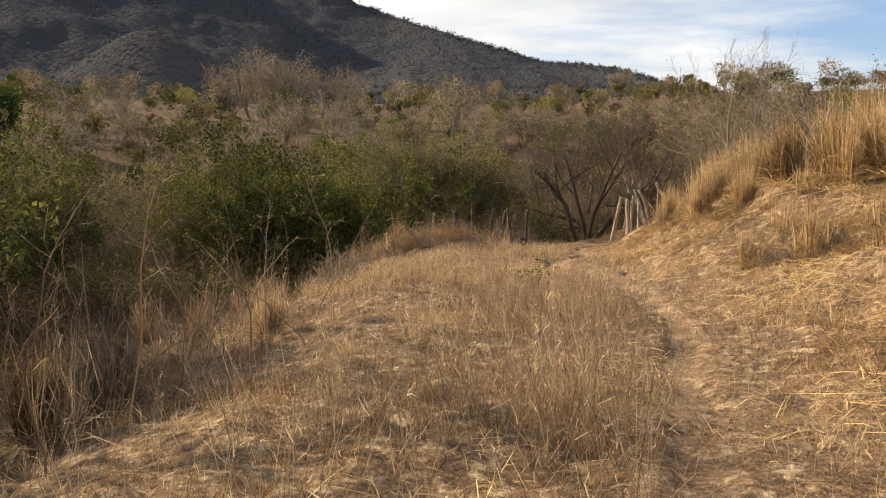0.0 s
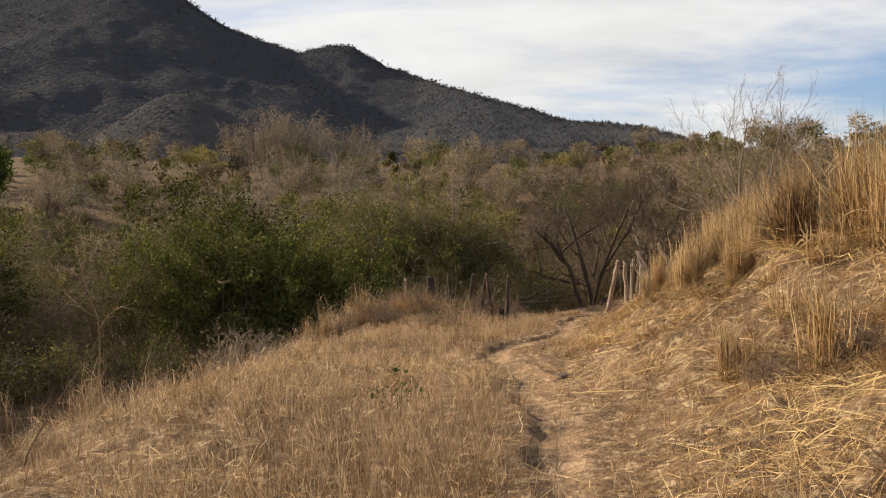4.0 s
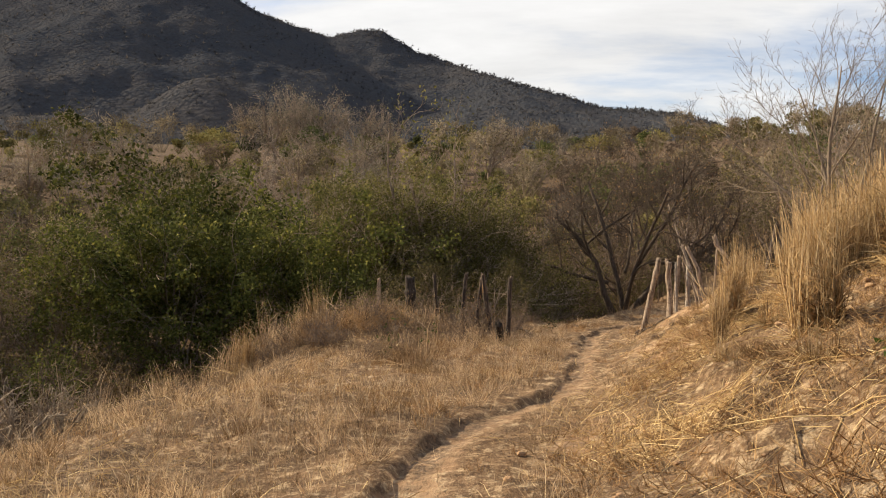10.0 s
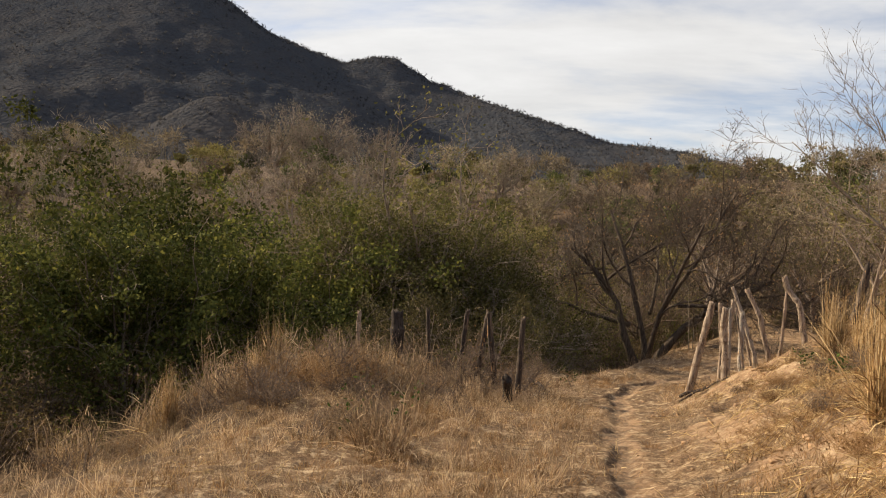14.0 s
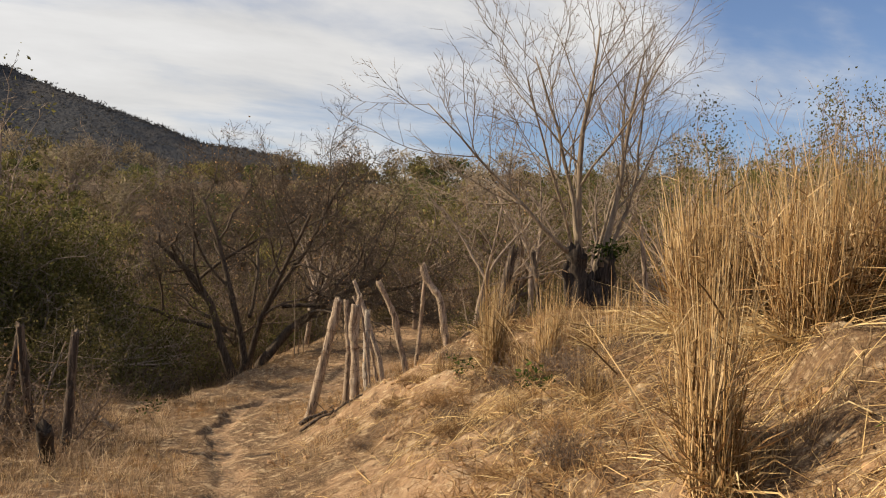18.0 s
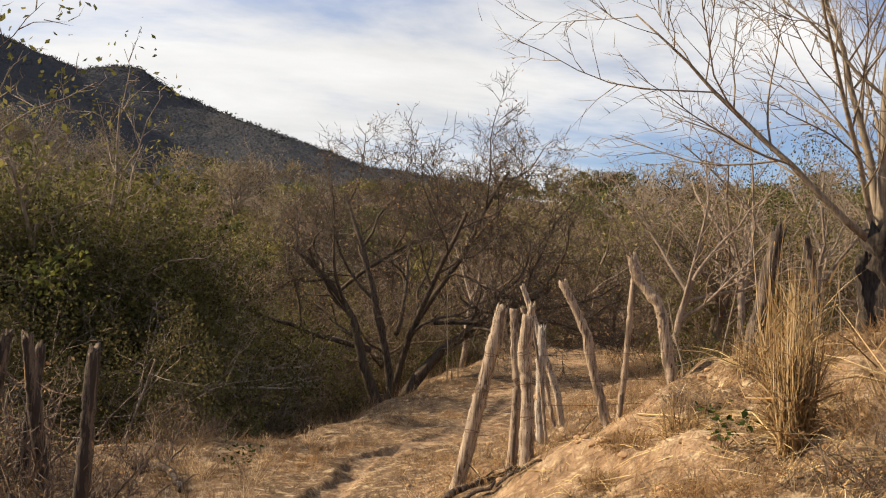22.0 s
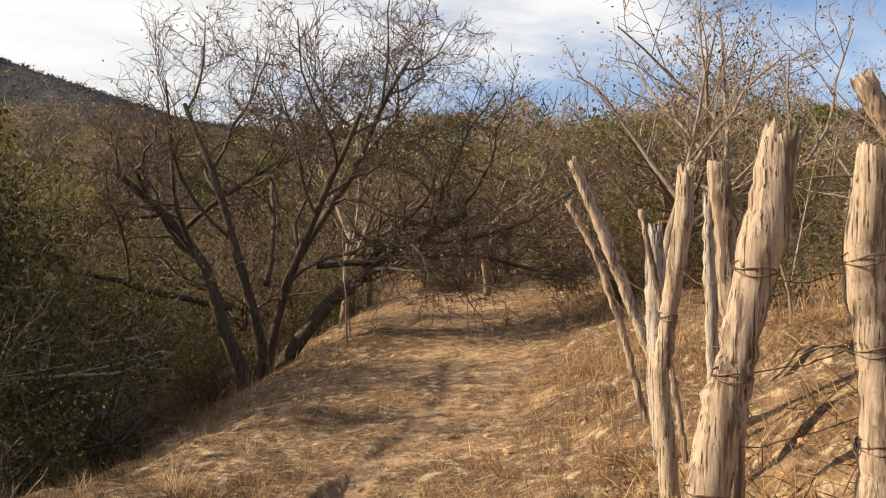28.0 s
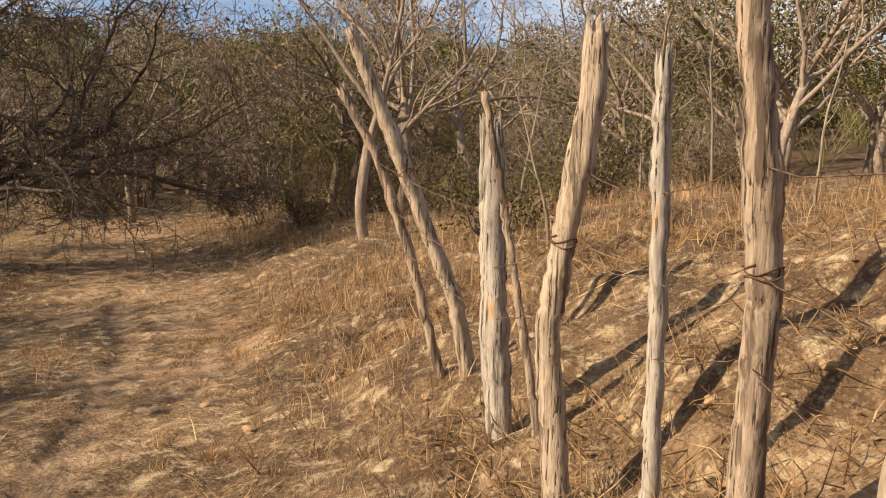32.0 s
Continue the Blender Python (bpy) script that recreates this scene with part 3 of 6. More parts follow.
for c_az, c_r, c_el, c_w in ((-19.8, 520, 9.9, 34), (-28, 470, 6.6, 60), (9.5, 390, 5.6, 75), (-5, 420, 5.6, 70)):
    a = radians(c_az)
    far = np.hypot(MX - 2.5 - c_r * math.sin(a), MY - 12 - c_r * math.cos(a))
    MZ = np.maximum(MZ, math.tan(radians(c_el)) * c_r * np.clip(1.03 - 0.30 * np.sqrt((far / c_w) ** 2 + 0.25), -2, 1) + 3.5 * m_fine)
MZ = MZ - 14 * np.clip(1 - m_u / 0.06, 0, 1)
na, nr = MX.shape
gi, gj = np.meshgrid(np.arange(na - 1), np.arange(nr - 1), indexing="ij")
gq = gi * nr + gj
m_faces = np.concatenate([np.stack([gq, gq + 1, gq + nr + 1], -1).reshape(-1, 3), np.stack([gq, gq + nr + 1, gq + nr], -1).reshape(-1, 3)])
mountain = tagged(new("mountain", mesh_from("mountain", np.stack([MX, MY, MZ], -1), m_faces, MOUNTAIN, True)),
                  "dark mountain ridge covered in leafless forest", "mountain", kind="structure")

# crowns of the bare forest on the slopes and along the skyline
rng = np.random.default_rng(5)
crest = np.abs(MR - m_ridge).argmin(axis=1)
rim = np.concatenate([np.arange(na) * nr + np.clip(crest + k, 0, nr - 1) for k in (-2, -1, 0, 0, 1)])
face = rng.choice(MX.size, 30000, replace=False)
face = face[(MR.ravel()[face] < m_ridge.ravel()[face] + 6) & (MR.ravel()[face] > 300) & (MR.ravel()[face] < 620 + 400 * rng.random(len(face))) & (np.degrees(MA.ravel()[face]) < 35) & (np.degrees(MA.ravel()[face]) > -62)]
pick = np.concatenate([rim, rim, face])
root = np.stack([MX.ravel()[pick], MY.ravel()[pick], MZ.ravel()[pick]], -1) + rng.normal(size=(len(pick), 3)) * [2, 2, 0.3]
root = np.repeat(root, 7, axis=0)
way = rng.normal(size=root.shape) * [1.0, 1.0, 0.4] + [0, 0, 0.7]
tall = rng.uniform(0.8, 3.2, (len(root), 1))
g = Geo().add(*blades(root - [0, 0, 0.6], root + unit(way) * tall, rng.normal(size=root.shape) * 0.3, rng.uniform(0.25, 0.7, len(root)), rng))
# crown colours carry the same painted haze as the slope
FAR_TWIG = Mat("far_hazy_bare_crowns", 1.0, 0.0)
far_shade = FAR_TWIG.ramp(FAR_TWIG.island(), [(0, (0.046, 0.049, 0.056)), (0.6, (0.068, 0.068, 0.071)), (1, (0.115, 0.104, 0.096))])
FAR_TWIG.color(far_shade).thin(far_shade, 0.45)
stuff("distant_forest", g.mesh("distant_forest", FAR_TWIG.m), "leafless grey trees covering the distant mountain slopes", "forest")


# ---- growing wood ----
class Wood:
    """Limbs as tubes, twigs as sticks, and the points where leaves sit."""

    def __init__(self, seed):
        self.rng = np.random.default_rng(seed)
        self.limbs, self.base, self.tip, self.bend, self.rad, self.buds = [], [], [], [], [], []

    def grow(self, p, d, length, r, plan, level=0):
        """plan: one dict a level with count, angle, length, up, wob and from (where along the limb side shoots begin)."""
        rng, s = self.rng, plan[level]
        n = s.get("steps", 5)
        pts, d = [np.array(p, float)], unit(np.array(d, float))
        for _ in range(n):
            d = unit(d + rng.normal(size=3) * s.get("wob", 0.15) + [0, 0, s.get("up", 0.05)] + np.array(s.get("pull", (0, 0, 0))))
            pts.append(pts[-1] + d * length / n)
        pts = np.array(pts)
        rad = r * np.linspace(1, s.get("taper", 0.45), n + 1)
        if s.get("twig"):
            self.base.append(pts[0]), self.tip.append(pts[-1]), self.bend.append(pts[n // 2] - (pts[0] + pts[-1]) / 2), self.rad.append(r)
        else:
            self.limbs.append((pts, rad, s.get("sides", 6)))
        if level + 1 == len(plan):
            self.buds += [pts[-1], pts[n // 2]]
            return
        k = plan[level + 1]
        count = k["count"] if isinstance(k["count"], int) else int(rng.integers(k["count"][0], k["count"][1] + 1))
        for c in range(count):
            u = k.get("from", 0.3) + (1 - k.get("from", 0.3)) * (c + rng.uniform(0, 1)) / count
            i = min(int(u * n), n - 1)
            q = pts[i] + (pts[i + 1] - pts[i]) * (u * n - i)
            t = unit(pts[i + 1] - pts[i])
            side = unit(np.cross(t, rng.normal(size=3)))
            a = radians(k.get("angle", 40) * rng.uniform(0.6, 1.35))
            self.grow(q, t * math.cos(a) + side * math.sin(a), length * k["length"] * rng.uniform(0.65, 1.25) * (1.15 - 0.4 * u), max(rad[i] * k.get("thin", 0.6), k.get("least", 0.004)), plan, level + 1)

    def limb_geo(self, rough=0.10):
        g = Geo()
        for pts, rad, sides in self.limbs:
            g.add(*tube(pts, rad, sides, self.rng, rough, cap=False))
        return g

    def twig_geo(self, g=None):
        g = g or Geo()
        g.add(*sticks(np.array(self.base), np.array(self.tip), np.array(self.bend), np.array(self.rad)))
        return g

    def leaf_geo(self, count, size, jitter=0.1, droop=0.2, flat=0.0, keep=None):
        b = np.array(self.buds)
        if keep is not None:
            b = b[keep(b)]
        at = b[self.rng.integers(0, len(b), count)] + self.rng.normal(size=(count, 3)) * jitter
        return Geo().add(*leaves(at, size, self.rng, droop, flat))


def twig_bush(seed, h=2.6, stems=9, fine=(5, 6), lean=0.55):
    w = Wood(seed)
    plan = [dict(steps=5, wob=0.24, up=0.06, sides=4, taper=0.35), dict(count=(5, 6), angle=50, length=0.55, wob=0.28, up=0.05, sides=3, steps=3, thin=0.5, **{"from": 0.2}),
            dict(count=fine, angle=52, length=0.55, wob=0.35, up=0.03, steps=3, twig=True, thin=0.5, least=0.0075, **{"from": 0.1}),
            dict(count=(1, 2), angle=48, length=0.6, wob=0.3, steps=2, twig=True, thin=0.7, least=0.0055)]
    for _ in range(stems):
        a = w.rng.uniform(0, 2 * math.pi)
        k = w.rng.uniform(0.15, 1.0) * lean
        w.grow((0.25 * math.cos(a) * k, 0.25 * math.sin(a) * k, -0.1), (math.cos(a) * k, math.sin(a) * k, 1), h * w.rng.uniform(0.6, 1.0), w.rng.uniform(0.02, 0.04), plan)
    return w


def shrub(seed, wood, leaf, h, stems, count, size, label, fine=(4, 5), droop=0.2, lean=0.7, name="bush"):
    """A bush with its stems and its leaves as two parts; stands at the origin to be copied."""
    w = twig_bush(seed, h, stems, fine, lean)
    ob = thing(name, label, name)
    g = w.limb_geo()
    part("branchwork", w.twig_geo(g).mesh("bush_stems", wood), ob)
    if count:
        part("foliage", w.leaf_geo(count, size, 0.13, droop).mesh("bush_foliage", leaf), ob)
    return ob


def small_tree(seed, h, wood, leaf, count, size, label, limbs=(5, 7), spread_deg=50, trunk_share=0.3, r=0.09, fine=(4, 5), umbrella=0.0, leaf_label=""):
    w = Wood(seed)
    plan = [dict(steps=6, wob=0.10, up=0.05, sides=8, taper=0.75), dict(count=limbs, angle=spread_deg, length=1.7, wob=0.16, up=0.06 - umbrella, sides=6, steps=7, thin=0.62, taper=0.3, **{"from": 0.55}),
            dict(count=(6, 8), angle=48, length=0.45, wob=0.22, up=0.05 - umbrella, sides=4, steps=4, thin=0.5, taper=0.4, **{"from": 0.25}),
            dict(count=fine, angle=48, length=0.5, wob=0.25, up=0.03, steps=3, twig=True, thin=0.5, least=0.008, **{"from": 0.15}),
            dict(count=(2, 3), angle=45, length=0.5, wob=0.3, steps=2, twig=True, thin=0.7, least=0.006)]
    w.grow((0, 0, -0.15), (w.rng.normal() * 0.12, w.rng.normal() * 0.12, 1), h * trunk_share + 0.15, r, plan)
    ob = thing("tree", label, "tree")
    first = Geo().add(*tube(*w.limbs[0][:2], 8, w.rng, 0.08, cap=False))
    part("trunk", first.mesh("tree_trunk", wood, True), ob)
    g = Geo()
    for pts, rad, sides in w.limbs[1:]:
        g.add(*tube(pts, rad, sides, None, 0, cap=False))
    part("crown", w.twig_geo(g).mesh("tree_crown", wood), ob)
    if count:
        part("foliage", w.leaf_geo(count, size, 0.12, 0.3).mesh("tree_foliage", leaf), ob, leaf_label)
    return ob


def place(ob, x, y, turn, size, sink=0.05):
    ob.matrix_basis = Matrix.LocRotScale((x, y, on(x, y) - sink * size), Euler((0, 0, turn)), (size, size, size))
    return ob


def plant(kinds, spots, rng, lo=0.8, hi=1.25, group=""):
    """Copies of the kinds at the spots, each turned and sized by chance."""
    for x, y in spots:
        ob = copy_thing(kinds[int(rng.integers(len(kinds)))], Matrix())
        place(ob, x, y, rng.uniform(0, 6.283), rng.uniform(lo, hi))
        if group:
            ob["group"] = group


def scatter(rng, box, step, keep, jitter=0.45):
    x0, y0, x1, y1 = box
    out = []
    for x in np.arange(x0, x1, step):
        for y in np.arange(y0, y1, step):
            px, py = x + rng.uniform(-jitter, jitter) * step, y + rng.uniform(-jitter, jitter) * step
            if keep(px, py):
                out.append((px, py))
    return out


# edge of the thicket beyond the slope (its near end, y under about 24, is an unseen addition that shades the slope),
# and the brow of the slope itself: x as a function of y
EDGE_Y = [-20, 8, 14, 18, 22, 26, 28, 31, 34, 37, 39, 41, 43, 47, 48.5, 52, 60]
EDGE_X = [-9, -9, -10.2, -12.8, -13.6, -13.6, -13.2, -12.6, -11.6, -8.5, -3.5, 2.0, 4.0, 5.4, 9.2, 11.0, 11.0]
BROW_Y = [-20, 6, 12, 18, 25, 29, 31, 33, 35, 37, 39, 41, 43, 47, 60]
BROW_X = [-10, -9.0, -8.4, -7.6, -7.0, -5.2, -4.4, -3.4, -2.4, -0.8, 1.2, 2.6, 4.0, 5.4, 11.0]


def over_brow(x, y, deep=0.0):
    return x < np.interp(y, BROW_Y, BROW_X) - deep


def in_thicket(x, y, deep=0.0):
    return x < np.interp(y, EDGE_Y, EDGE_X) - deep


def past_road(x, y):
    """The brush beyond the road's crest and on its far side."""
    return (y > 52.5 and x > 6) or (x > np.interp(y, TRAIL_Y, TRAIL_X) + 3.2 and y > 39.5 + 0.2 * max(0.0, x - 16))


kinds_green = [shrub(11 + i, TWIG, GREEN, 4.5, 11, 16000, 0.105, "dense dark green leafy bush in the hedge below the path", (3, 3)) for i in range(3)]
kinds_olive = [shrub(21 + i, TWIG_WARM, OLIVE, 3.6, 9, 6500, 0.065, "bush with small olive leaves and bare twigs", (3, 4)) for i in range(3)]
kinds_brown = [shrub(31 + i, (TWIG_WARM, TWIG, TWIG_WARM)[i], RUSSET, 3.5, 8, 650, 0.055, "nearly leafless brown twiggy bush in the dry thicket", (4, 5)) for i in range(3)]
kinds_grey = [shrub(41 + i, TWIG, DEAD_LEAF, 2.8, 8, 200, 0.05, "leafless grey twiggy bush", (4, 5)) for i in range(2)]
kinds_shade = [shrub(25 + i, TWIG, DUSK, 3.9, 10, 22000, 0.062, "dense brownish olive bush with bare twigs beside the road", (3, 4)) for i in range(2)]
low_kinds = [shrub(71 + i, TWIG_WARM, leaf, 1.25, 7, 1400, 0.055, label, (3, 4), 0.2, 0.9, "shrub") for i, (leaf, label) in enumerate(((GREEN, "low dark leafy shrub at the foot of the hedge"), (OLIVE, "low olive shrub at the foot of the hedge"), (RUSSET, "low brown shrub at the foot of the hedge")))]
rng = np.random.default_rng(77)
front = scatter(rng, (-24, 8, 9, 50), 2.1, lambda x, y: in_thicket(x, y, 0.6) and not in_thicket(x, y, 6.5))
for x, y in front:
    roll = rng.random()
    # below y 24: mostly unseen bushes, added dense and tall to shade the slope
    if x < -11 or y < 34:
        k = kinds_green if roll < (0.22 if y > 24 else 0.9) else kinds_olive if roll < 0.5 else kinds_brown if roll < 0.9 else kinds_grey
        lo, hi = (1.4, 1.7) if y < 13.5 else (1.05, 1.3) if y < 24 else (1.15, 1.5)
    elif x < -2.5:
        k = kinds_green if roll < 0.93 else kinds_olive
        lo, hi = 1.1, 1.35
    else:
        k = kinds_brown if roll < 0.62 else kinds_olive if roll < 0.88 else kinds_grey
        lo, hi = 0.9, 1.25
    plant(k, [(x, y)], rng, lo, hi, "hedge bushes")
back = scatter(rng, (-40, 22, 12, 62), 3.3, lambda x, y: in_thicket(x, y, 6.5) and not in_thicket(x, y, 16.0) and abs(x) < y * 0.95 + 4)
for x, y in back:
    k = [kinds_brown, kinds_olive, kinds_olive, kinds_grey, kinds_brown, kinds_green][int(rng.integers(6))]
    plant(k, [(x, y)], rng, 1.0, 1.75, "thicket bushes")
for x, y in scatter(rng, (8, 36, 36, 60), 3.9, past_road):
    k = [kinds_brown, kinds_grey, kinds_olive, kinds_grey][int(rng.integers(4))]
    plant(k, [(x, y)], rng, 0.7, 1.15, "roadside bushes")
# a thick brake on the low side of the road, whose shadow lies across it
for x, y, size in ((0.2, 39.6, 0.8), (-0.4, 41.4, 1.0), (0.2, 43.0, 1.0), (-1.2, 42.6, 1.1), (0.0, 44.8, 1.0), (2.9, 40.4, 0.42), (3.4, 41.8, 0.45), (3.7, 43.4, 0.45), (2.4, 39.4, 0.42), (1.8, 41.2, 0.55), (2.4, 43.0, 0.6)):
    plant(kinds_shade, [(x, y)], rng, size, size * 1.06, "hedge bushes")
for x, y in ((3.4, 46.6), (2.0, 46.4), (4.4, 44.6), (4.6, 43.6)):
    plant(kinds_brown, [(x, y)], rng, 0.7, 0.95, "hedge bushes")
# the olive bushes right behind the old fence
for x, y, size in ((1.3, 36.6, 0.95), (-0.4, 37.4, 0.92), (2.3, 37.6, 0.65), (0.2, 35.6, 0.75), (-1.9, 36.4, 0.8), (3.0, 39.4, 0.8), (-3.4, 37.6, 0.8)):
    plant(kinds_shade if size > 0.9 else kinds_olive, [(x, y)], rng, size, size * 1.05, "hedge bushes")
# low growth: at the foot of the hedge, over the shaded slope, and round the old fence
for x, y in scatter(rng, (-16, 12, 10, 52), 1.6, lambda x, y: in_thicket(x, y, -0.8) and not in_thicket(x, y, 1.5)):
    plant(low_kinds, [(x, y)], rng, 0.8, 1.5, "low shrubs")
for x, y in scatter(rng, (-15, 9, 2, 42), 1.7, lambda x, y: over_brow(x, y, -1.2) and not in_thicket(x, y, -0.5) and (x < -8 or y > 29) and (x < -4.6 or y > 33.5)):
    plant(low_kinds, [(x, y)], rng, 0.8, 1.6, "low shrubs")
for x, y in scatter(rng, (-4, 32.5, 5, 43), 1.3, lambda x, y: not in_thicket(x, y, 0.3) and x < np.interp(y, TRAIL_Y, TRAIL_X) - np.interp(y, [31, 34, 40], [4.0, 3.6, 3.2])):
    plant(low_kinds, [(x, y)], rng, 0.4, 0.7 if x > 0 else 1.0, "low shrubs")
for x, y in scatter(rng, (6, 52, 26, 57), 1.7, lambda x, y: y > 52.5):
    plant(low_kinds + kinds_brown[:1], [(x, y)], rng, 0.8, 1.5, "low shrubs")
for x, y in scatter(rng, (9, 34, 24, 50), 2.6, lambda x, y: x > np.interp(y, TRAIL_Y, TRAIL_X) + 2.6 and y > 35.5):
    plant(low_kinds[1:], [(x, y)], rng, 0.5, 1.1, "low shrubs")
for i, k in enumerate(low_kinds):
    place(k, -13.5 - i, 30 + i, 1.0, 1.1)
for k in kinds_green + kinds_olive + kinds_brown + kinds_grey + kinds_shade:
    x, y = -19 - rng.uniform(0, 6), 28 + rng.uniform(0, 20)
    place(k, x, y, rng.uniform(0, 6), 1.1)


# ---- far woods: bare and half-green crowns on the rising ground ----
def far_woods(name, seed, spots, material, label, n_twig, width, low, high, leafy=0.0, leaf=1.0, girth=1.0):
    r = np.random.default_rng(seed)
    g = Geo()
    for x, y in spots:
        z, far = on(x, y), math.hypot(x, y - 15)
        h = r.uniform(low, high) * (1.0 + 0.35 * float(grid_noise(x, y, 11.0, 92)))
        wide = h * girth * r.uniform(0.34, 0.5)
        # limbs from the foot into the crown
        n = 14
        root = np.array([x, y, z - 0.2]) + r.normal(size=(n, 3)) * [0.25, 0.25, 0]
        way = unit(r.normal(size=(n, 3)) * [0.5, 0.5, 0.15] + [0, 0, 1])
        g.add(*sticks(root, root + way * (h * r.uniform(0.5, 0.95, n))[:, None], r.normal(size=(n, 3)) * 0.06 * h, 0.03 * (0.6 + far / 130)))
        # twigs over a few lobes of the crown
        k = int(r.integers(4, 8))
        lobe = np.array([x, y, z + 0.6 * h]) + unit(r.normal(size=(k, 3))) * [wide * 0.62, wide * 0.62, h * 0.17]
        size = r.uniform(0.45, 0.7, k)
        i = r.integers(0, k, n_twig)
        out = unit(r.normal(size=(n_twig, 3)) + [0, 0, 0.25])
        at = lobe[i] + out * (size[i] * r.uniform(0.55, 1.0, n_twig))[:, None] * [wide, wide, h * 0.26]
        tip = at + unit(out + r.normal(size=(n_twig, 3)) * 0.7 + [0, 0, 0.3]) * (h * r.uniform(0.06, 0.17, n_twig))[:, None]
        g.add(*blades(at, tip, r.normal(size=(n_twig, 3)) * 0.012 * h, width * (0.6 + far / 110) * r.uniform(0.5, 1.2, n_twig), r))
        m = int(n_twig * leafy)
        if m:
            i = r.integers(0, k, m)
            out = unit(r.normal(size=(m, 3)) + [0, 0, 0.2])
            at = lobe[i] + out * (size[i] * r.uniform(0.5, 1.05, m))[:, None] * [wide, wide, h * 0.27]
            g.add(*leaves(at, (0.15 + far / 480) * leaf, r, 0.1))
    return stuff(name, g.mesh(name, material), label, "trees")


def far_spots(seed, lo, hi, step, az0=-52, az1=62):
    r = np.random.default_rng(seed)
    out, dist = [], lo
    while dist < hi:
        s = step * (dist / lo)
        for a in np.arange(radians(az0), radians(az1), s / dist):
            b, q = a + r.uniform(-0.5, 0.5) * s / dist, dist + r.uniform(-0.5, 0.5) * s
            out.append((3 + q * math.sin(b), 12 + q * math.cos(b)))
        dist += s * 0.9
    return out


far = [p for p in far_spots(3, 44, 240, 3.4) if p[1] > 63 or in_thicket(p[0], p[1], 15.0) or (p[0] > 37 and p[1] > 34) or (p[1] > 60 and p[0] > 6)]
r3 = np.random.default_rng(4)
share = r3.random(len(far)) + 0.10 * np.array([grid_noise(x, y, 16.0, 91) for x, y in far])


def crown_material(name, stops):
    m = Mat(name, 0.9, 0.1)
    c = m.ramp(m.math("ADD", m.math("MULTIPLY", m.island(), 0.55), m.fit(m.noise(0.16, 2, 0.5), 0.32, 0.68, 0.0, 0.45)), stops)
    c = m.mix(1.0, c, m.fit(m.noise(0.22, 1, 0.4), 0.3, 0.7, 0.55, 1.35), "MULTIPLY")
    return m.color(c).thin(c, 0.2).m


FAR_KINDS = (("grey", 0.11, 260, 0.4, [(0, (0.080, 0.068, 0.056)), (0.5, (0.185, 0.158, 0.128)), (1, (0.335, 0.285, 0.225))], "leafless grey scrub forest on the rising ground", 3.0, 7.5),
             ("tan", 0.28, 260, 0.9, [(0, (0.110, 0.088, 0.055)), (0.5, (0.250, 0.200, 0.125)), (1, (0.400, 0.325, 0.205))], "pale tan bare scrub on the rising ground", 3.0, 8.5),
             ("russet", 0.44, 260, 0.7, [(0, (0.070, 0.052, 0.038)), (0.5, (0.165, 0.122, 0.083)), (1, (0.290, 0.210, 0.140))], "leafless brown scrub forest on the rising ground", 2.5, 6.0),
             ("olive", 0.80, 120, 3.2, [(0, (0.066, 0.060, 0.025)), (0.5, (0.180, 0.158, 0.058)), (1, (0.340, 0.285, 0.105))], "half-green scrub on the rising ground", 2.5, 6.0),
             ("green", 2.0, 60, 7.5, [(0, (0.035, 0.045, 0.016)), (0.5, (0.090, 0.105, 0.034)), (1, (0.190, 0.200, 0.062))], "dark green scrub on the rising ground", 2.5, 5.0))
low_share = -1.0
for i, (name, upto, twigs, leafy, stops, label, low, high) in enumerate(FAR_KINDS):
    far_woods("far_thicket", 51 + i, [s for s, q in zip(far, share) if low_share <= q < upto], crown_material("far_" + name + "_crowns", stops), label, twigs, 0.05, low, high, leafy)
    low_share = upto
low_far = [p for p in far_spots(13, 46, 120, 3.0, -46, 40) if p[1] > 62 or in_thicket(p[0], p[1], 14.0)]
far_woods("far_undergrowth", 58, low_far, crown_material("far_undergrowth_leaves", FAR_KINDS[3][4]), "low olive and brown undergrowth between the far bushes", 50, 0.05, 1.2, 2.4, 2.0)
far_woods("far_green_trees", 59, [(-35.5, 66), (-45, 61)], FRESH, "dense green leafy trees rising above the dry scrub", 60, 0.04, 13.0, 13.6, 90, 1.2, 0.62)

# ---- trees that can be told apart ----
t_grey = [small_tree(61 + i, 5.6, TWIG, DEAD_LEAF, 260, 0.06, "slender leafless grey tree in the thicket", (5, 7), 42, 0.32, 0.075) for i in range(2)]
t_soft = [small_tree(65, 5.4, TWIG, OLIVE, 5200, 0.055, "feathery tree with fine yellow-green leaves and bare branches", (6, 8), 48, 0.3, 0.08, (5, 6))]
t_brake = [small_tree(57 + i, 5.4, TWIG, OLIVE, 9000, 0.052, "thickly leaved olive thorn tree on the low side of the road", (7, 9), 46, 0.26, 0.08, (4, 5)) for i in range(2)]
for i, (x, y) in enumerate(scatter(np.random.default_rng(58), (-1.6, 40.9, 2.4, 45.2), 1.3, lambda x, y: x < np.interp(y, [40, 42, 44.5], [1.2, 2.2, 2.2]))):
    place(copy_thing(t_brake[i % 2], Matrix()), x, y, i * 1.7, 1.72 - 0.14 * max(0.0, x))["group"] = "thorn trees by the road"
for k, (x, y) in zip(t_brake, ((-0.6, 41.4), (-2.0, 43.4))):
    place(k, x, y, 1.0, 1.6)["group"] = "thorn trees by the road"
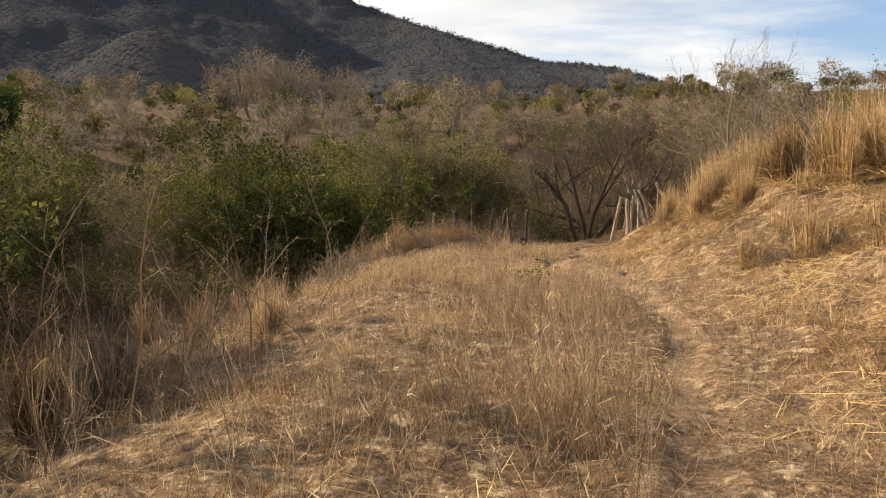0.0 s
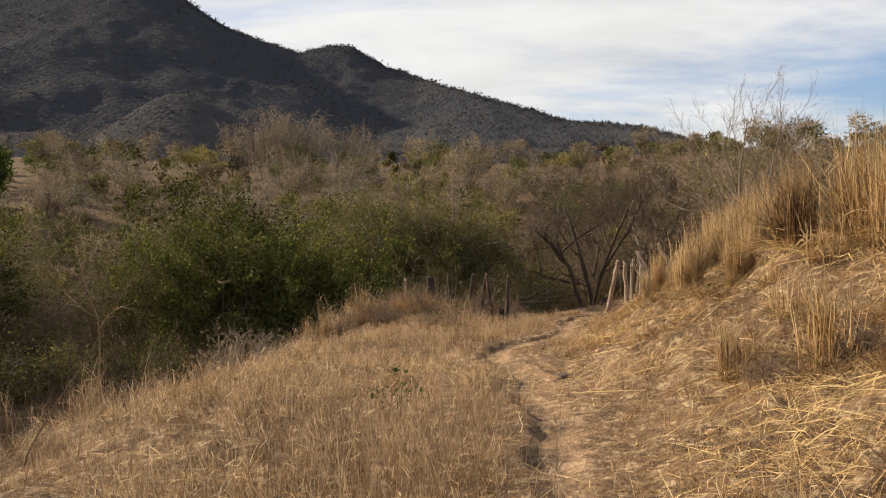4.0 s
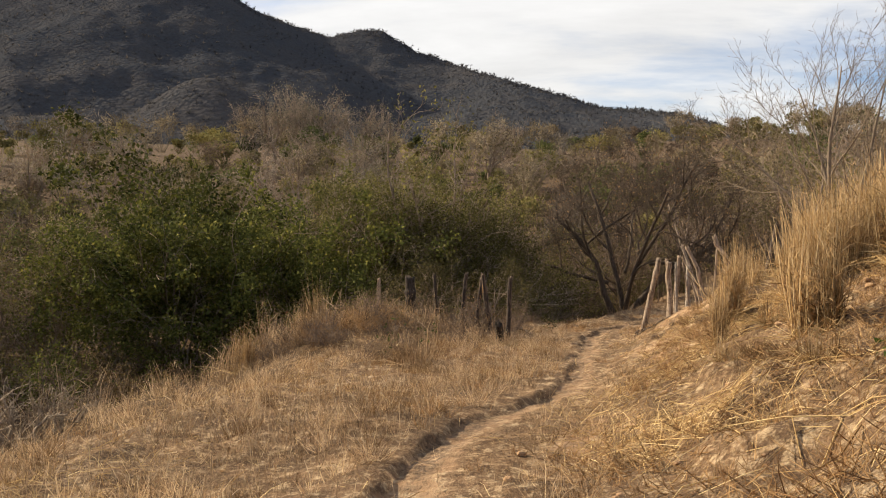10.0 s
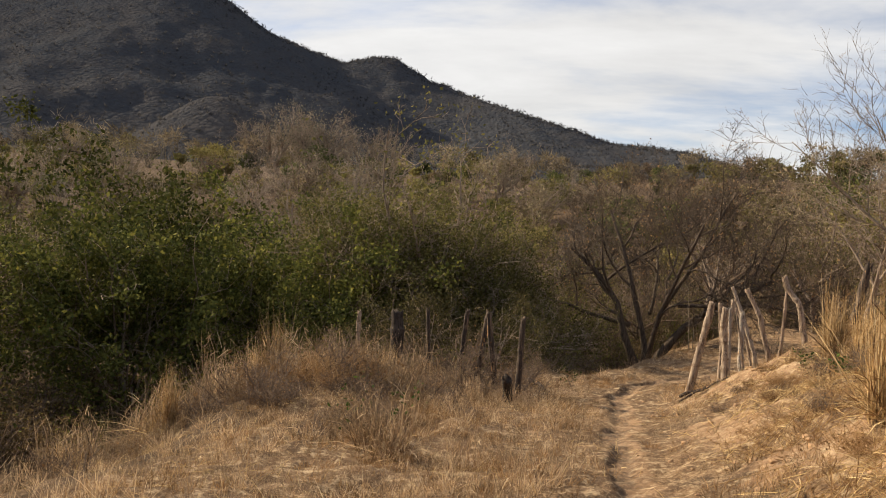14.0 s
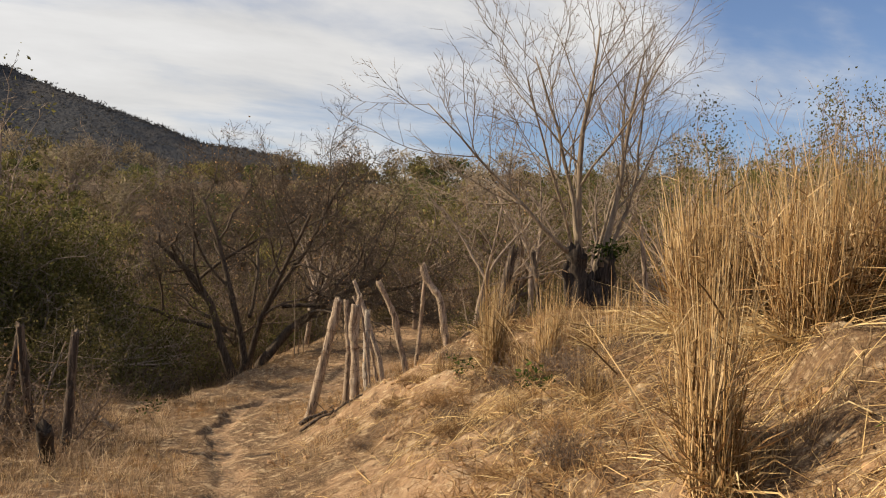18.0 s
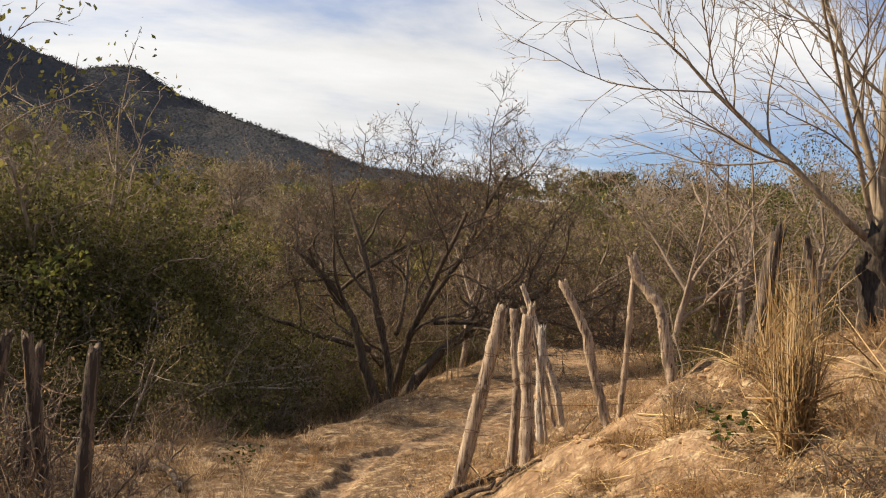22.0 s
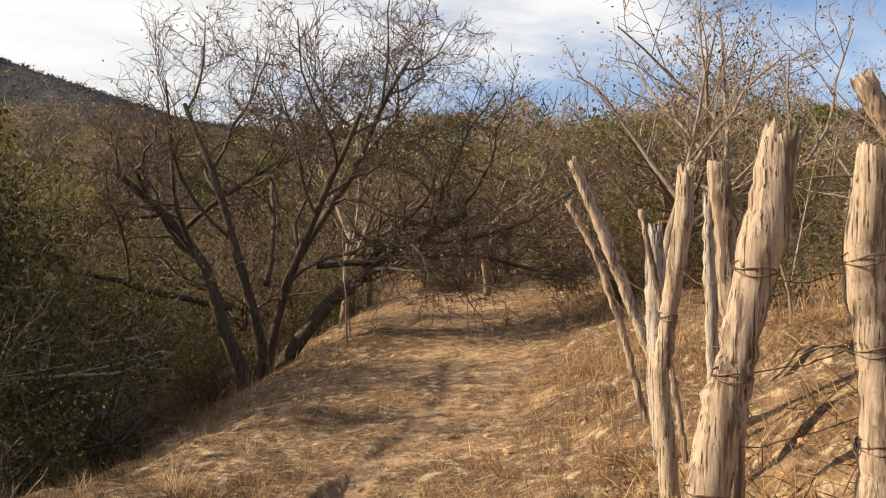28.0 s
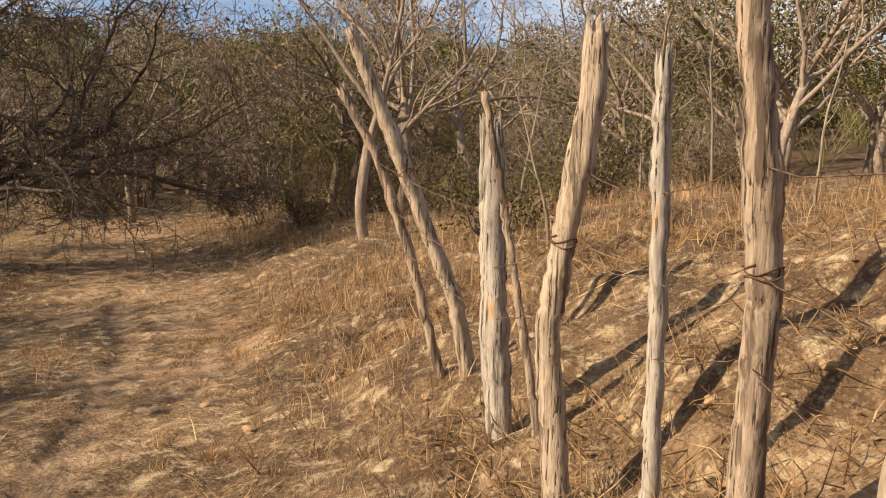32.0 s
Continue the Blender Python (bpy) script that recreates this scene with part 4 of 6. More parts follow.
t_brown = [small_tree(67 + i, 5.0, TWIG_WARM, RUSSET, 320, 0.05, "spreading brown thorn tree, nearly leafless", (6, 8), 55, 0.28, 0.085) for i in range(2)]
for kind, x, y, size in ((t_grey[0], 1.1, 45.8, 1.45), (t_grey[1], -3.6, 47.5, 1.3), (t_brown[0], -9, 46, 1.25), (t_brown[1], 3.0, 43.5, 0.95), (t_soft[0], 20.0, 48.5, 1.35),
                         (t_grey[0], 13.2, 39.8, 1.0), (t_soft[0], 16.0, 52.0, 1.15), (t_grey[1], 24.5, 44.0, 1.15), (t_grey[0], 28, 49, 1.25), (t_brown[0], 18.5, 55.5, 1.1), (t_soft[0], 27.5, 55, 1.3), (t_grey[1], 19.5, 38.5, 0.9),
                         (t_brown[1], 17.2, 57.5, 1.2), (t_grey[1], 10.2, 57, 1.0), (t_brown[0], 4.8, 52, 1.2), (t_grey[0], -14, 52, 1.4), (t_brown[1], -19, 44, 1.2), (t_grey[1], 33, 42, 1.2), (t_soft[0], 36, 52, 1.4), (t_grey[0], 22, 60, 1.4),
                         (t_brown[0], -2.5, 41.5, 1.0), (t_brown[1], -6.5, 41.5, 1.1), (t_grey[1], -12, 40, 1.05), (t_brown[0], 0.5, 52, 1.4), (t_grey[0], -7, 54, 1.5), (t_brown[1], 4, 57, 1.4), (t_grey[1], -18, 56, 1.6), (t_brown[0], -25, 50, 1.4),
                         (t_grey[0], -1, 60, 1.6), (t_brown[1], 8.5, 61, 1.4), (t_soft[0], -20, 38, 0.95), (t_brown[0], 5.2, 49.5, 1.1), (t_grey[1], -10, 66, 1.9), (t_brown[1], -15, 72, 1.9), (t_soft[0], -8, 75, 1.7), (t_brown[0], -13, 34, 0.75), (t_brown[0], 1.2, 41.5, 0.9), (t_grey[1], 2.2, 45.5, 1.0),
                         (t_grey[0], 15.5, 41.5, 1.15), (t_brown[0], 16.0, 43.2, 1.05), (t_soft[0], 16.5, 44.5, 1.1), (t_grey[1], 18.5, 42.0, 1.25), (t_brown[1], 18.0, 47.2, 1.2), (t_soft[0], 21.5, 41.0, 1.05), (t_grey[0], 11.2, 51.5, 1.25), (t_brown[0], 13.0, 54.5, 1.3),
                         (t_brown[1], 8.6, 50.5, 1.25), (t_grey[1], 25, 38, 1.2), (t_soft[0], 29, 44, 1.3), (t_brown[0], 19, 53, 1.35), (t_grey[0], 17.6, 37.5, 0.85), (t_brown[1], 23.5, 48.5, 1.3), (t_soft[0], 19.0, 36.0, 1.2), (t_soft[0], 21.5, 37.5, 1.25), (t_soft[0], 24.0, 36.0, 1.25), (t_grey[1], 16.8, 35.2, 0.95), (t_soft[0], 26.5, 38.5, 1.35), (t_soft[0], 22.5, 33.8, 1.15), (t_grey[0], 20.2, 34.6, 1.05)):
    place(copy_thing(kind, Matrix()), x, y, rng.uniform(0, 6.28), size * (1.22 if x > 11 else 1.0))
for k, (x, y) in zip(t_grey + t_soft + t_brown, ((-24, 50), (-30, 40), (39, 58), (-12, 60), (30, 64))):
    place(k, x, y, rng.uniform(0, 6), 1.2)


# broad pale crowns on the slope under the mountain
t_hill = []
for i in range(2):
    w = Wood(81 + i)
    w.grow((0, 0, -0.2), (0.05, 0.05, 1), 2.2, 0.16, [dict(steps=4, wob=0.1, sides=6, taper=0.8), dict(count=(7, 9), angle=48, length=1.75, wob=0.18, up=0.07, sides=5, steps=6, thin=0.5, taper=0.35, **{"from": 0.35}),
            dict(count=(7, 9), angle=50, length=0.45, wob=0.25, up=0.05, steps=3, twig=True, thin=0.45, least=0.028, **{"from": 0.2}), dict(count=(5, 7), angle=50, length=0.5, wob=0.3, steps=2, twig=True, thin=0.6, least=0.017, **{"from": 0.1})])
    ob = thing("hillside_tree", "broad bare pale-crowned tree on the hillside", "tree", group="hillside trees")
    part("branchwork", w.twig_geo(w.limb_geo()).mesh("hill_branchwork", TWIG), ob)
    part("foliage", w.leaf_geo(1700, 0.10, 0.25, 0.1).mesh("hill_foliage", HUSK), ob)
    t_hill.append(ob)
for i, (az, dist, size) in enumerate(((-13.9, 124, 2.35), (-12.2, 118, 2.1), (-15.6, 120, 1.9), (-10.2, 122, 1.7), (-17.5, 126, 1.8), (-13.2, 112, 1.9), (-8, 118, 1.5), (-14, 82, 1.5), (-10.5, 86, 1.4), (-18, 70, 1.25), (-23, 66, 1.1), (-4.5, 60, 1.05), (-31, 70, 1.2), (1.5, 76, 1.2), (-26, 84, 1.3), (6, 84, 1.2), (-8, 70, 1.15), (12, 78, 1.1), (-38, 60, 1.1), (-16, 60, 0.95), (18, 74, 1.2), (26, 70, 1.2), (34, 64, 1.2), (-1, 90, 1.5), (42, 58, 1.1))):
    a = radians(az)
    ob = t_hill[i] if i < 2 else copy_thing(t_hill[i % 2], Matrix())
    place(ob, 2.7 + dist * math.sin(a), 13.5 + dist * math.cos(a), i * 1.3, size)


def forked_tree(x, y):
    """The dark tree beside the road: three trunks from one foot, long low limbs, a wide thin crown with a few dead leaves."""
    w = Wood(101)
    plan = [dict(steps=8, wob=0.10, up=0.05, sides=9, taper=0.42), dict(count=(6, 8), angle=50, length=0.62, wob=0.25, up=0.05, sides=6, steps=7, thin=0.57, taper=0.3, **{"from": 0.32}),
            dict(count=(7, 9), angle=50, length=0.45, wob=0.22, up=0.04, sides=4, steps=4, thin=0.45, taper=0.4, **{"from": 0.2}),
            dict(count=(8, 10), angle=52, length=0.62, wob=0.25, up=0.03, steps=3, twig=True, thin=0.5, least=0.009, **{"from": 0.12}),
            dict(count=(3, 4), angle=45, length=0.6, wob=0.3, steps=2, twig=True, thin=0.7, least=0.0065)]
    ob = thing("forked_tree", "dark forked tree with spreading limbs and few dead leaves", "tree", (x, y, on(x, y)))
    ob.rotation_euler = (0, 0, radians(-23))
    # start, first way, steady pull, length, radius
    bones = (((-0.25, 0, -0.25), (-0.12, 0, 1), (-0.13, 0.02, -0.02), 4.9, 0.13), ((0.35, 0, -0.25), (-0.05, 0, 1), (0.14, 0, -0.02), 5.2, 0.14), ((0.0, 0.15, -0.25), (-0.1, 0.1, 1), (-0.05, 0.03, 0), 6.0, 0.10), ((0.15, -0.05, -0.2), (0.2, -0.2, 1), (0.05, -0.05, 0), 5.6, 0.085),
             ((-0.55, 0, 1.45), (-0.8, -0.1, 0.30), (-0.06, 0, 0.0), 4.2, 0.075), ((0.5, 0, 1.8), (0.3, 0.1, 1), (0.03, 0, 0.02), 5.0, 0.075), ((1.2, 0, 2.3), (0.85, -0.15, 0.42), (0.02, 0, -0.02), 4.2, 0.06), ((-1.7, 0, 2.9), (0.6, 0.15, 0.5), (0.04, 0, 0.0), 4.0, 0.05), ((0.1, 0.2, 1.9), (0.05, 0.8, 0.9), (0, 0.05, 0), 4.0, 0.06))
    starts = []
    for p, d, pull, l, r in bones:
        starts.append(len(w.limbs))
        w.grow(p, d, l * 1.08, r * 1.2, [dict(plan[0], up=0.03, wob=0.11, pull=pull), *plan[1:]])
    g = Geo()
    for i, (pts, rad, sides) in enumerate(w.limbs):
        if i in starts[:4]:
            rad = rad * np.concatenate([[1.5, 1.15], np.ones(len(rad) - 2)])
            part("trunk", Geo().add(*tube(pts, rad, 12, w.rng, 0.10, cap=False)).mesh("forked_trunk", BARK_DARK, True), ob)
        elif i in starts:
            part("limb", Geo().add(*tube(pts, rad, 8, w.rng, 0.08)).mesh("low_limb", BARK_DARK, True), ob)
        else:
            g.add(*tube(pts, rad, sides, None, 0, cap=False))
    part("crown", w.twig_geo(g).mesh("forked_crown", BARK_DARK), ob)
    part("foliage", w.leaf_geo(2200, 0.08, 0.08, 0.8).mesh("forked_leaves", DEAD_LEAF), ob, "curled brown dead leaves")
    return ob


forked_tree(7.84, 46.1)


def bare_tree(x, y):
    """Pale shoots that have grown from a charred stump beside the fence."""
    w = Wood(202)
    plan = [dict(steps=9, wob=0.075, up=0.045, sides=9, taper=0.2), dict(count=(9, 12), angle=42, length=0.58, wob=0.11, up=0.05, sides=5, steps=6, thin=0.42, taper=0.3, **{"from": 0.22}),
            dict(count=(8, 10), angle=34, length=0.42, wob=0.14, up=0.05, twig=True, steps=3, thin=0.45, least=0.006, **{"from": 0.2}), dict(count=(3, 4), angle=36, length=0.45, wob=0.2, up=0.05, steps=2, twig=True, thin=0.6, least=0.004, **{"from": 0.3})]
    ob = thing("bare_tree", "pale leafless young tree regrown from a charred stump", "tree", (x, y, on(x, y)))
    stems = (((-0.10, 0, 0.85), (-0.22, 0.05, 1), 3.7, 0.066), ((0.05, 0.08, 0.5), (-0.03, 0.15, 1), 3.8, 0.054), ((0.34, 0, 0.75), (0.14, -0.02, 1), 3.8, 0.062), ((0.40, 0.1, 0.7), (0.5, 0.1, 1), 3.4, 0.042), ((-0.2, 0, 0.9), (-1.0, 0.1, 0.62), 3.4, 0.042), ((0.2, 0.05, 0.5), (0.3, 0.35, 1), 3.3, 0.034), ((-0.1, 0.05, 0.8), (-0.55, -0.1, 1), 3.2, 0.034))
    g = Geo()
    for p, d, l, r in stems:
        i = len(w.limbs)
        w.grow(p, d, l, r, plan)
        part("trunk", Geo().add(*tube(*w.limbs[i][:2], 9, w.rng, 0.06)).mesh("bare_trunk", BARK_PALE, True), ob)
        for pts, rad, sides in w.limbs[i + 1:]:
            g.add(*tube(pts, rad, sides, None, 0, cap=False))
    part("crown", w.twig_geo(g).mesh("bare_crown", BARK_PALE), ob)
    stump = Geo()
    for sx, sy, lean, top, rr in ((-0.02, 0.0, -0.12, 1.02, 0.17), (0.30, 0.0, 0.16, 0.96, 0.13), (0.13, 0.03, 0.02, 0.62, 0.2), (0.16, -0.09, 0.1, 0.4, 0.14), (-0.12, 0.04, -0.22, 0.78, 0.09), (0.42, 0.05, 0.26, 0.7, 0.07)):
        zz = np.linspace(-0.25, top, 16)
        pts = np.stack([sx + lean * zz + 0.02 * w.rng.normal(size=16), sy + 0.05 * np.sin(zz * 3), zz], -1)
        v, f = tube(pts, rr * (1.2 - 0.3 * zz + 0.12 * np.sin(zz * 7 + sx * 9)), 18, w.rng, 0.13)
        v[14 * 18:16 * 18, 2] += np.tile(w.rng.uniform(-0.12, 0.10, 18), 2) * np.repeat([0.4, 1.0], 18)
        stump.add(v, f)
    part("stump", stump.mesh("charred_stump", CHARRED, False), ob, "black charred stump")
    r = w.rng
    at = np.array([0.42, -0.05, 1.05]) + r.normal(size=(260, 3)) * [0.14, 0.1, 0.07]
    part("sprout", Geo().add(*leaves(at, 0.07, r, 0.1)).mesh("sprout", FRESH), ob, "fresh yellow-green sprouts")
    return ob


bare_tree(10.45, 30.4)


def sapling(seed, x, y, h):
    w = Wood(seed)
    w.grow((0, 0, -0.1), (w.rng.normal() * 0.06, w.rng.normal() * 0.06, 1), h, 0.018, [dict(steps=7, wob=0.07, up=0.04, sides=6, taper=0.3), dict(count=(7, 10), angle=42, length=0.3, wob=0.2, up=0.04, steps=3, twig=True, thin=0.5, **{"from": 0.45})])
    ob = thing("sapling", "thin leafless sapling at the road's edge", "sapling", (x, y, on(x, y)), "saplings")
    part("stem", w.limb_geo().mesh("sapling_stem", BARK_PALE), ob)
    part("branchwork", w.twig_geo().mesh("sapling_twigs", TWIG), ob)


for i, (x, y, h) in enumerate(((8.9, 43.5, 2.4), (9.9, 46.5, 2.6), (9.4, 45.0, 1.4), (12.3, 33.2, 1.6), (13.1, 34.5, 2.1), (12.0, 36.2, 1.9), (15.2, 36.5, 2.4), (10.6, 34.8, 1.5))):
    sapling(300 + i, x, y, h)

# the tall thin tree whose dead leaves still hang, at the bend of the hedge
leaf_tree = small_tree(117, 6.0, TWIG, OLIVE, 1500, 0.075, "tall thin tree with drooping dark dead leaves", (6, 8), 40, 0.34, 0.08, (3, 4), 0.0, "curled dark dead leaves")
place(leaf_tree, 1.1, 43.2, 2.1, 1.95)


# ---- the fences ----
def post(parent, foot, top, r, material, seed, jag=0.05, knots=2, bend=0.022, sides=30, label="", via=()):
    """A rough split or barked post from foot through the bends (via) to its splintered head; returns it and its axis."""
    q = np.random.default_rng(seed)
    a, b = np.array(foot, float), np.array(top, float)
    n = 52
    u = np.linspace(0, 1, n)
    way = np.array([a, *via, b])
    run = np.concatenate([[0], np.cumsum(np.linalg.norm(np.diff(way, axis=0), axis=1))])
    pts = np.stack([np.interp(u * run[-1], run, way[:, k]) for k in range(3)], -1)
    for _ in range(2):
        pts[1:-1] = 0.25 * pts[:-2] + 0.5 * pts[1:-1] + 0.25 * pts[2:]
    side = unit(np.cross(b - a, q.normal(size=3)))
    pts = pts + side * (bend * np.sin(u * math.pi * q.uniform(0.8, 1.6)))[:, None] + 0.003 * q.normal(size=(n, 3))
    rad = r * (1.06 - 0.18 * u + 0.05 * np.sin(u * q.uniform(9, 15) + q.uniform(0, 6)))
    for _ in range(knots):
        c = q.uniform(0.25, 0.9)
        rad = rad * (1 + q.uniform(0.08, 0.22) * np.exp(-((u - c) / 0.03) ** 2))
    v, f = tube(pts, rad, sides, q, 0.0)
    body = v[: n * sides].reshape(n, sides, 3)
    th = np.arange(sides) * 2 * math.pi / sides
    wave = sum(q.normal() * np.sin(k * th + q.uniform(0, 6)) / k for k in (2, 3)) * 0.11
    # long splits, raised bark plates and fine fluting
    turn = 0.6 * q.normal() * u
    flute = 1 + wave[None] + 0.006 * q.normal(size=(n, sides))
    for k in range(5):
        c, half = q.uniform(0, 2 * math.pi), q.uniform(0.05, 0.12)
        lo_u, hi_u = sorted(q.uniform(-0.2, 1.2, 2))
        d = np.angle(np.exp(1j * (th[None] - c - turn[:, None] - 0.25 * np.sin(u * 7 + k)[:, None])))
        flute = flute - q.uniform(0.06, 0.17) * np.exp(-(d / half) ** 2) * ((u > lo_u) & (u < hi_u))[:, None]
    plate = np.repeat(np.repeat(q.random((n // 6 + 1, sides // 5 + 1)), 6, 0), 5, 1)[:n, :sides]
    flute = flute + 0.06 * (plate > 0.62) * (np.abs(np.sin(u * q.uniform(2, 5) + q.uniform(0, 6))) > 0.45)[:, None]
    body = pts[:, None] + (body - pts[:, None]) * flute[..., None]
    crown = jag * (q.random(sides) - 0.3) * 1.3
    body[-1] += unit(b - a) * crown[:, None]
    body[-2] += unit(b - a) * (crown * 0.4)[:, None]
    v[: n * sides] = body.reshape(-1, 3)
    v[-1] -= unit(b - a) * jag * 0.7
    me = mesh_from("post", v - a, f, material, True)
    ob = part("post", me, parent, label)
    ob.location = a
    return ob, pts, rad


def wire(parent, points, seed, r=0.0022, sag=0.03):
    """A strand of barbed wire from point to point."""
    q = np.random.default_rng(seed)
    path = []
    for p, s in zip(points[:-1], points[1:]):
        p, s = np.array(p, float), np.array(s, float)
        for u in np.linspace(0, 1, 10)[:-1]:
            path.append(p + (s - p) * u - np.array([0, 0, sag * math.sin(u * math.pi)]) + q.normal(size=3) * 0.004)
    path.append(np.array(points[-1], float))
    path = np.array(path)
    ob = part("barbed_wire", Geo().add(*tube(path, np.full(len(path), r), 5)).mesh("wire", RUST), parent, "rusty barbed wire strand")
    g = Geo()
    run = np.concatenate([[0], np.cumsum(np.linalg.norm(np.diff(path, axis=0), axis=1))])
    for s in np.arange(0.08, run[-1], 0.12):
        c = np.array([np.interp(s, run, path[:, k]) for k in range(3)])
        d = unit(q.normal(size=(2, 3))) * 0.017
        g.add(*sticks(np.stack([c, c]) - d, np.stack([c, c]) + d, np.zeros((2, 3)), 0.0016))
    if g.n:
        part("barbs", g.mesh("barbs", RUST), ob)
    return ob


def wire_loop(parent, pts, rad, share, seed):
    """A twist of wire tied round a post."""
    q = np.random.default_rng(seed)
    i = int(share * (len(pts) - 1))
    axis = unit(pts[i + 1] - pts[i - 1])
    a = unit(np.cross(axis, [1.0, 0.2, 0]))
    b = np.cross(axis, a)
    t = np.linspace(0, 4.4 * math.pi, 44)
    rr = rad[i] * (1.07 + 0.03 * np.sin(t * 3))
    p = pts[i] + rr[:, None] * (np.cos(t)[:, None] * a + np.sin(t)[:, None] * b) + axis * (np.linspace(-0.02, 0.02, 44) + 0.008 * np.sin(t * 2.3))[:, None]
    me = Geo().add(*tube(p, np.full(44, 0.0032), 5)).mesh("wire_loop", RUST)
    ob = part("wire_loop", me, parent, "twisted rusty wire tie")
    ob.matrix_parent_inverse = Matrix.Translation(-Vector(parent.location))
    return ob


fence = thing("wood_fence", "rough fence of weathered leaning posts tied with barbed wire", "fence", (6.46, 31.05, on(6.46, 31.05)))
fence.matrix_world = Matrix()
fence.location = (0, 0, 0)
# foot x, y; bends; head x, y, z; radius; wood; jag; seed
POSTS = [
    ((6.28, 31.19), (), (6.60, 31.00, 0.18), 0.078, POST, 0.06, 1),
    ((6.85, 30.80), ((6.83, 30.81, -0.61), (6.79, 30.85, -0.22)), (6.81, 30.83, 0.13), 0.074, POST, 0.02, 2),
    ((6.95, 31.64), ((6.96, 31.62, -0.53), (6.94, 31.65, -0.14)), (6.93, 31.68, 0.16), 0.054, POST_BARK, 0.012, 3),
    ((7.22, 32.06), (), (7.24, 32.07, 0.03), 0.034, POST_GREY, 0.07, 4),
    ((7.33, 32.47), ((7.29, 32.52, -0.91), (7.32, 32.48, -0.53), (7.36, 32.43, -0.12)), (7.37, 32.42, 0.16), 0.055, POST, 0.08, 5),
    ((7.78, 32.89), ((7.73, 32.95, -1.06), (7.67, 33.03, -0.51)), (7.60, 33.11, -0.01), 0.022, POST_BARK, 0.02, 6),
    ((7.81, 33.12), (), (7.75, 33.19, -0.16), 0.070, POST_GREY, 0.12, 7),
    ((8.29, 33.73), ((8.23, 33.79, -1.06), (8.12, 33.91, -0.69), (7.97, 34.06, -0.15)), (7.80, 34.21, 0.38), 0.05, POST, 0.03, 8),
    ((8.27, 33.91), ((8.15, 34.04, -0.83), (7.99, 34.18, -0.29)), (7.83, 34.32, 0.06), 0.032, POST_BARK, 0.05, 9),
    ((7.76, 31.04), ((7.60, 31.14, -0.41), (7.54, 31.17, -0.05)), (7.32, 31.30, 0.47), 0.052, POST_BARK, 0.05, 10),
    ((8.19, 30.55), ((8.13, 30.60, -0.20), (8.07, 30.65, 0.29), (7.90, 30.77, 0.57)), (7.86, 30.80, 0.77), 0.062, POST_BARK, 0.06, 11),
    ((7.90, 31.11), (), (7.98, 31.06, 0.63), 0.034, POST_BARK, 0.04, 12),
    ((8.98, 30.52), ((9.08, 30.47, 0.3),), (9.17, 30.42, 1.07), 0.085, POST_DARK, 0.12, 13),
    ((9.78, 30.56), (), (9.64, 30.64, 1.05), 0.05, POST_DARK, 0.06, 14),
    ((11.65, 30.38), (), (11.58, 30.43, 1.55), 0.045, POST_BARK, 0.05, 15),
    ((13.3, 29.6), (), (13.35, 29.6, 1.7), 0.07, CHARRED, 0.05, 16),
]
axes = []
for foot, via, head, r, wood, jag, seed in POSTS:
    a, b = np.array([*foot, on(*foot)]), np.array(head)
    first = np.array(via[0]) if via else b
    ob, pts, rad = post(fence, a - (first - a) * 0.15, b, r * 0.88, wood, 500 + seed, jag, label="charred black post" if wood is CHARRED else "", via=via)
    axes.append((pts, rad, ob))
for k in (0, 1):
    for share in (0.42, 0.62, 0.8):
        wire_loop(axes[k][2], axes[k][0], axes[k][1], share, 40 + k)
for k in (4, 2, 7):
    wire_loop(axes[k][2], axes[k][0], axes[k][1], 0.62, 60 + k)
along = [8, 6, 4, 3, 2, 0, 1]
for s, share in enumerate((0.48, 0.62, 0.78)):
    line = [axes[k][0][int(share * 51)] + np.array([0.02, 0.05, 0]) for k in along]
    z_end = line[-1] + np.array([2.6, -1.2, 0.35])
    wire(fence, line + [z_end], 70 + s, sag=0.025)
wire(fence, [axes[k][0][34] for k in (10, 12, 13, 14, 15)], 80, sag=0.05)
wire(fence, [axes[k][0][24] for k in (10, 12, 13, 14, 15)], 81, sag=0.05)

old_fence = thing("old_fence", "dark rotten posts with slack wire before the hedge", "fence")
LEFT_POSTS = [((0.50, 31.80), 0.03, 0.19, CHARRED), ((2.17, 31.63), 0.0, 0.07, POST_DARK), ((2.62, 31.0), 0.05, 0.075, POST_DARK), ((2.94, 30.2), -0.02, 0.08, POST_DARK), ((1.15, 32.1), 0.0, 0.06, POST_DARK), ((1.7, 32.0), 0.02, 0.065, POST_DARK),
              ((-0.4, 32.2), -0.25, 0.06, POST_BARK), ((2.82, 29.62), -0.95, 0.12, CHARRED)]
ends = []
for i, ((x, y), top, r, wood) in enumerate(LEFT_POSTS):
    q = np.random.default_rng(700 + i)
    a = np.array([x, y, on(x, y) - 0.2])
    b = np.array([x + q.normal() * 0.26, y + q.normal() * 0.2, top - 0.45 * q.random()])
    ob, pts, rad = post(old_fence, a, b, r * 0.75, wood, 720 + i, 0.07, sides=18)
    ends.append(pts)
for share in (31, 41):
    wire(old_fence, [ends[k][share] for k in (6, 0, 4, 5, 1, 2, 3)], 90 + share, sag=0.06)


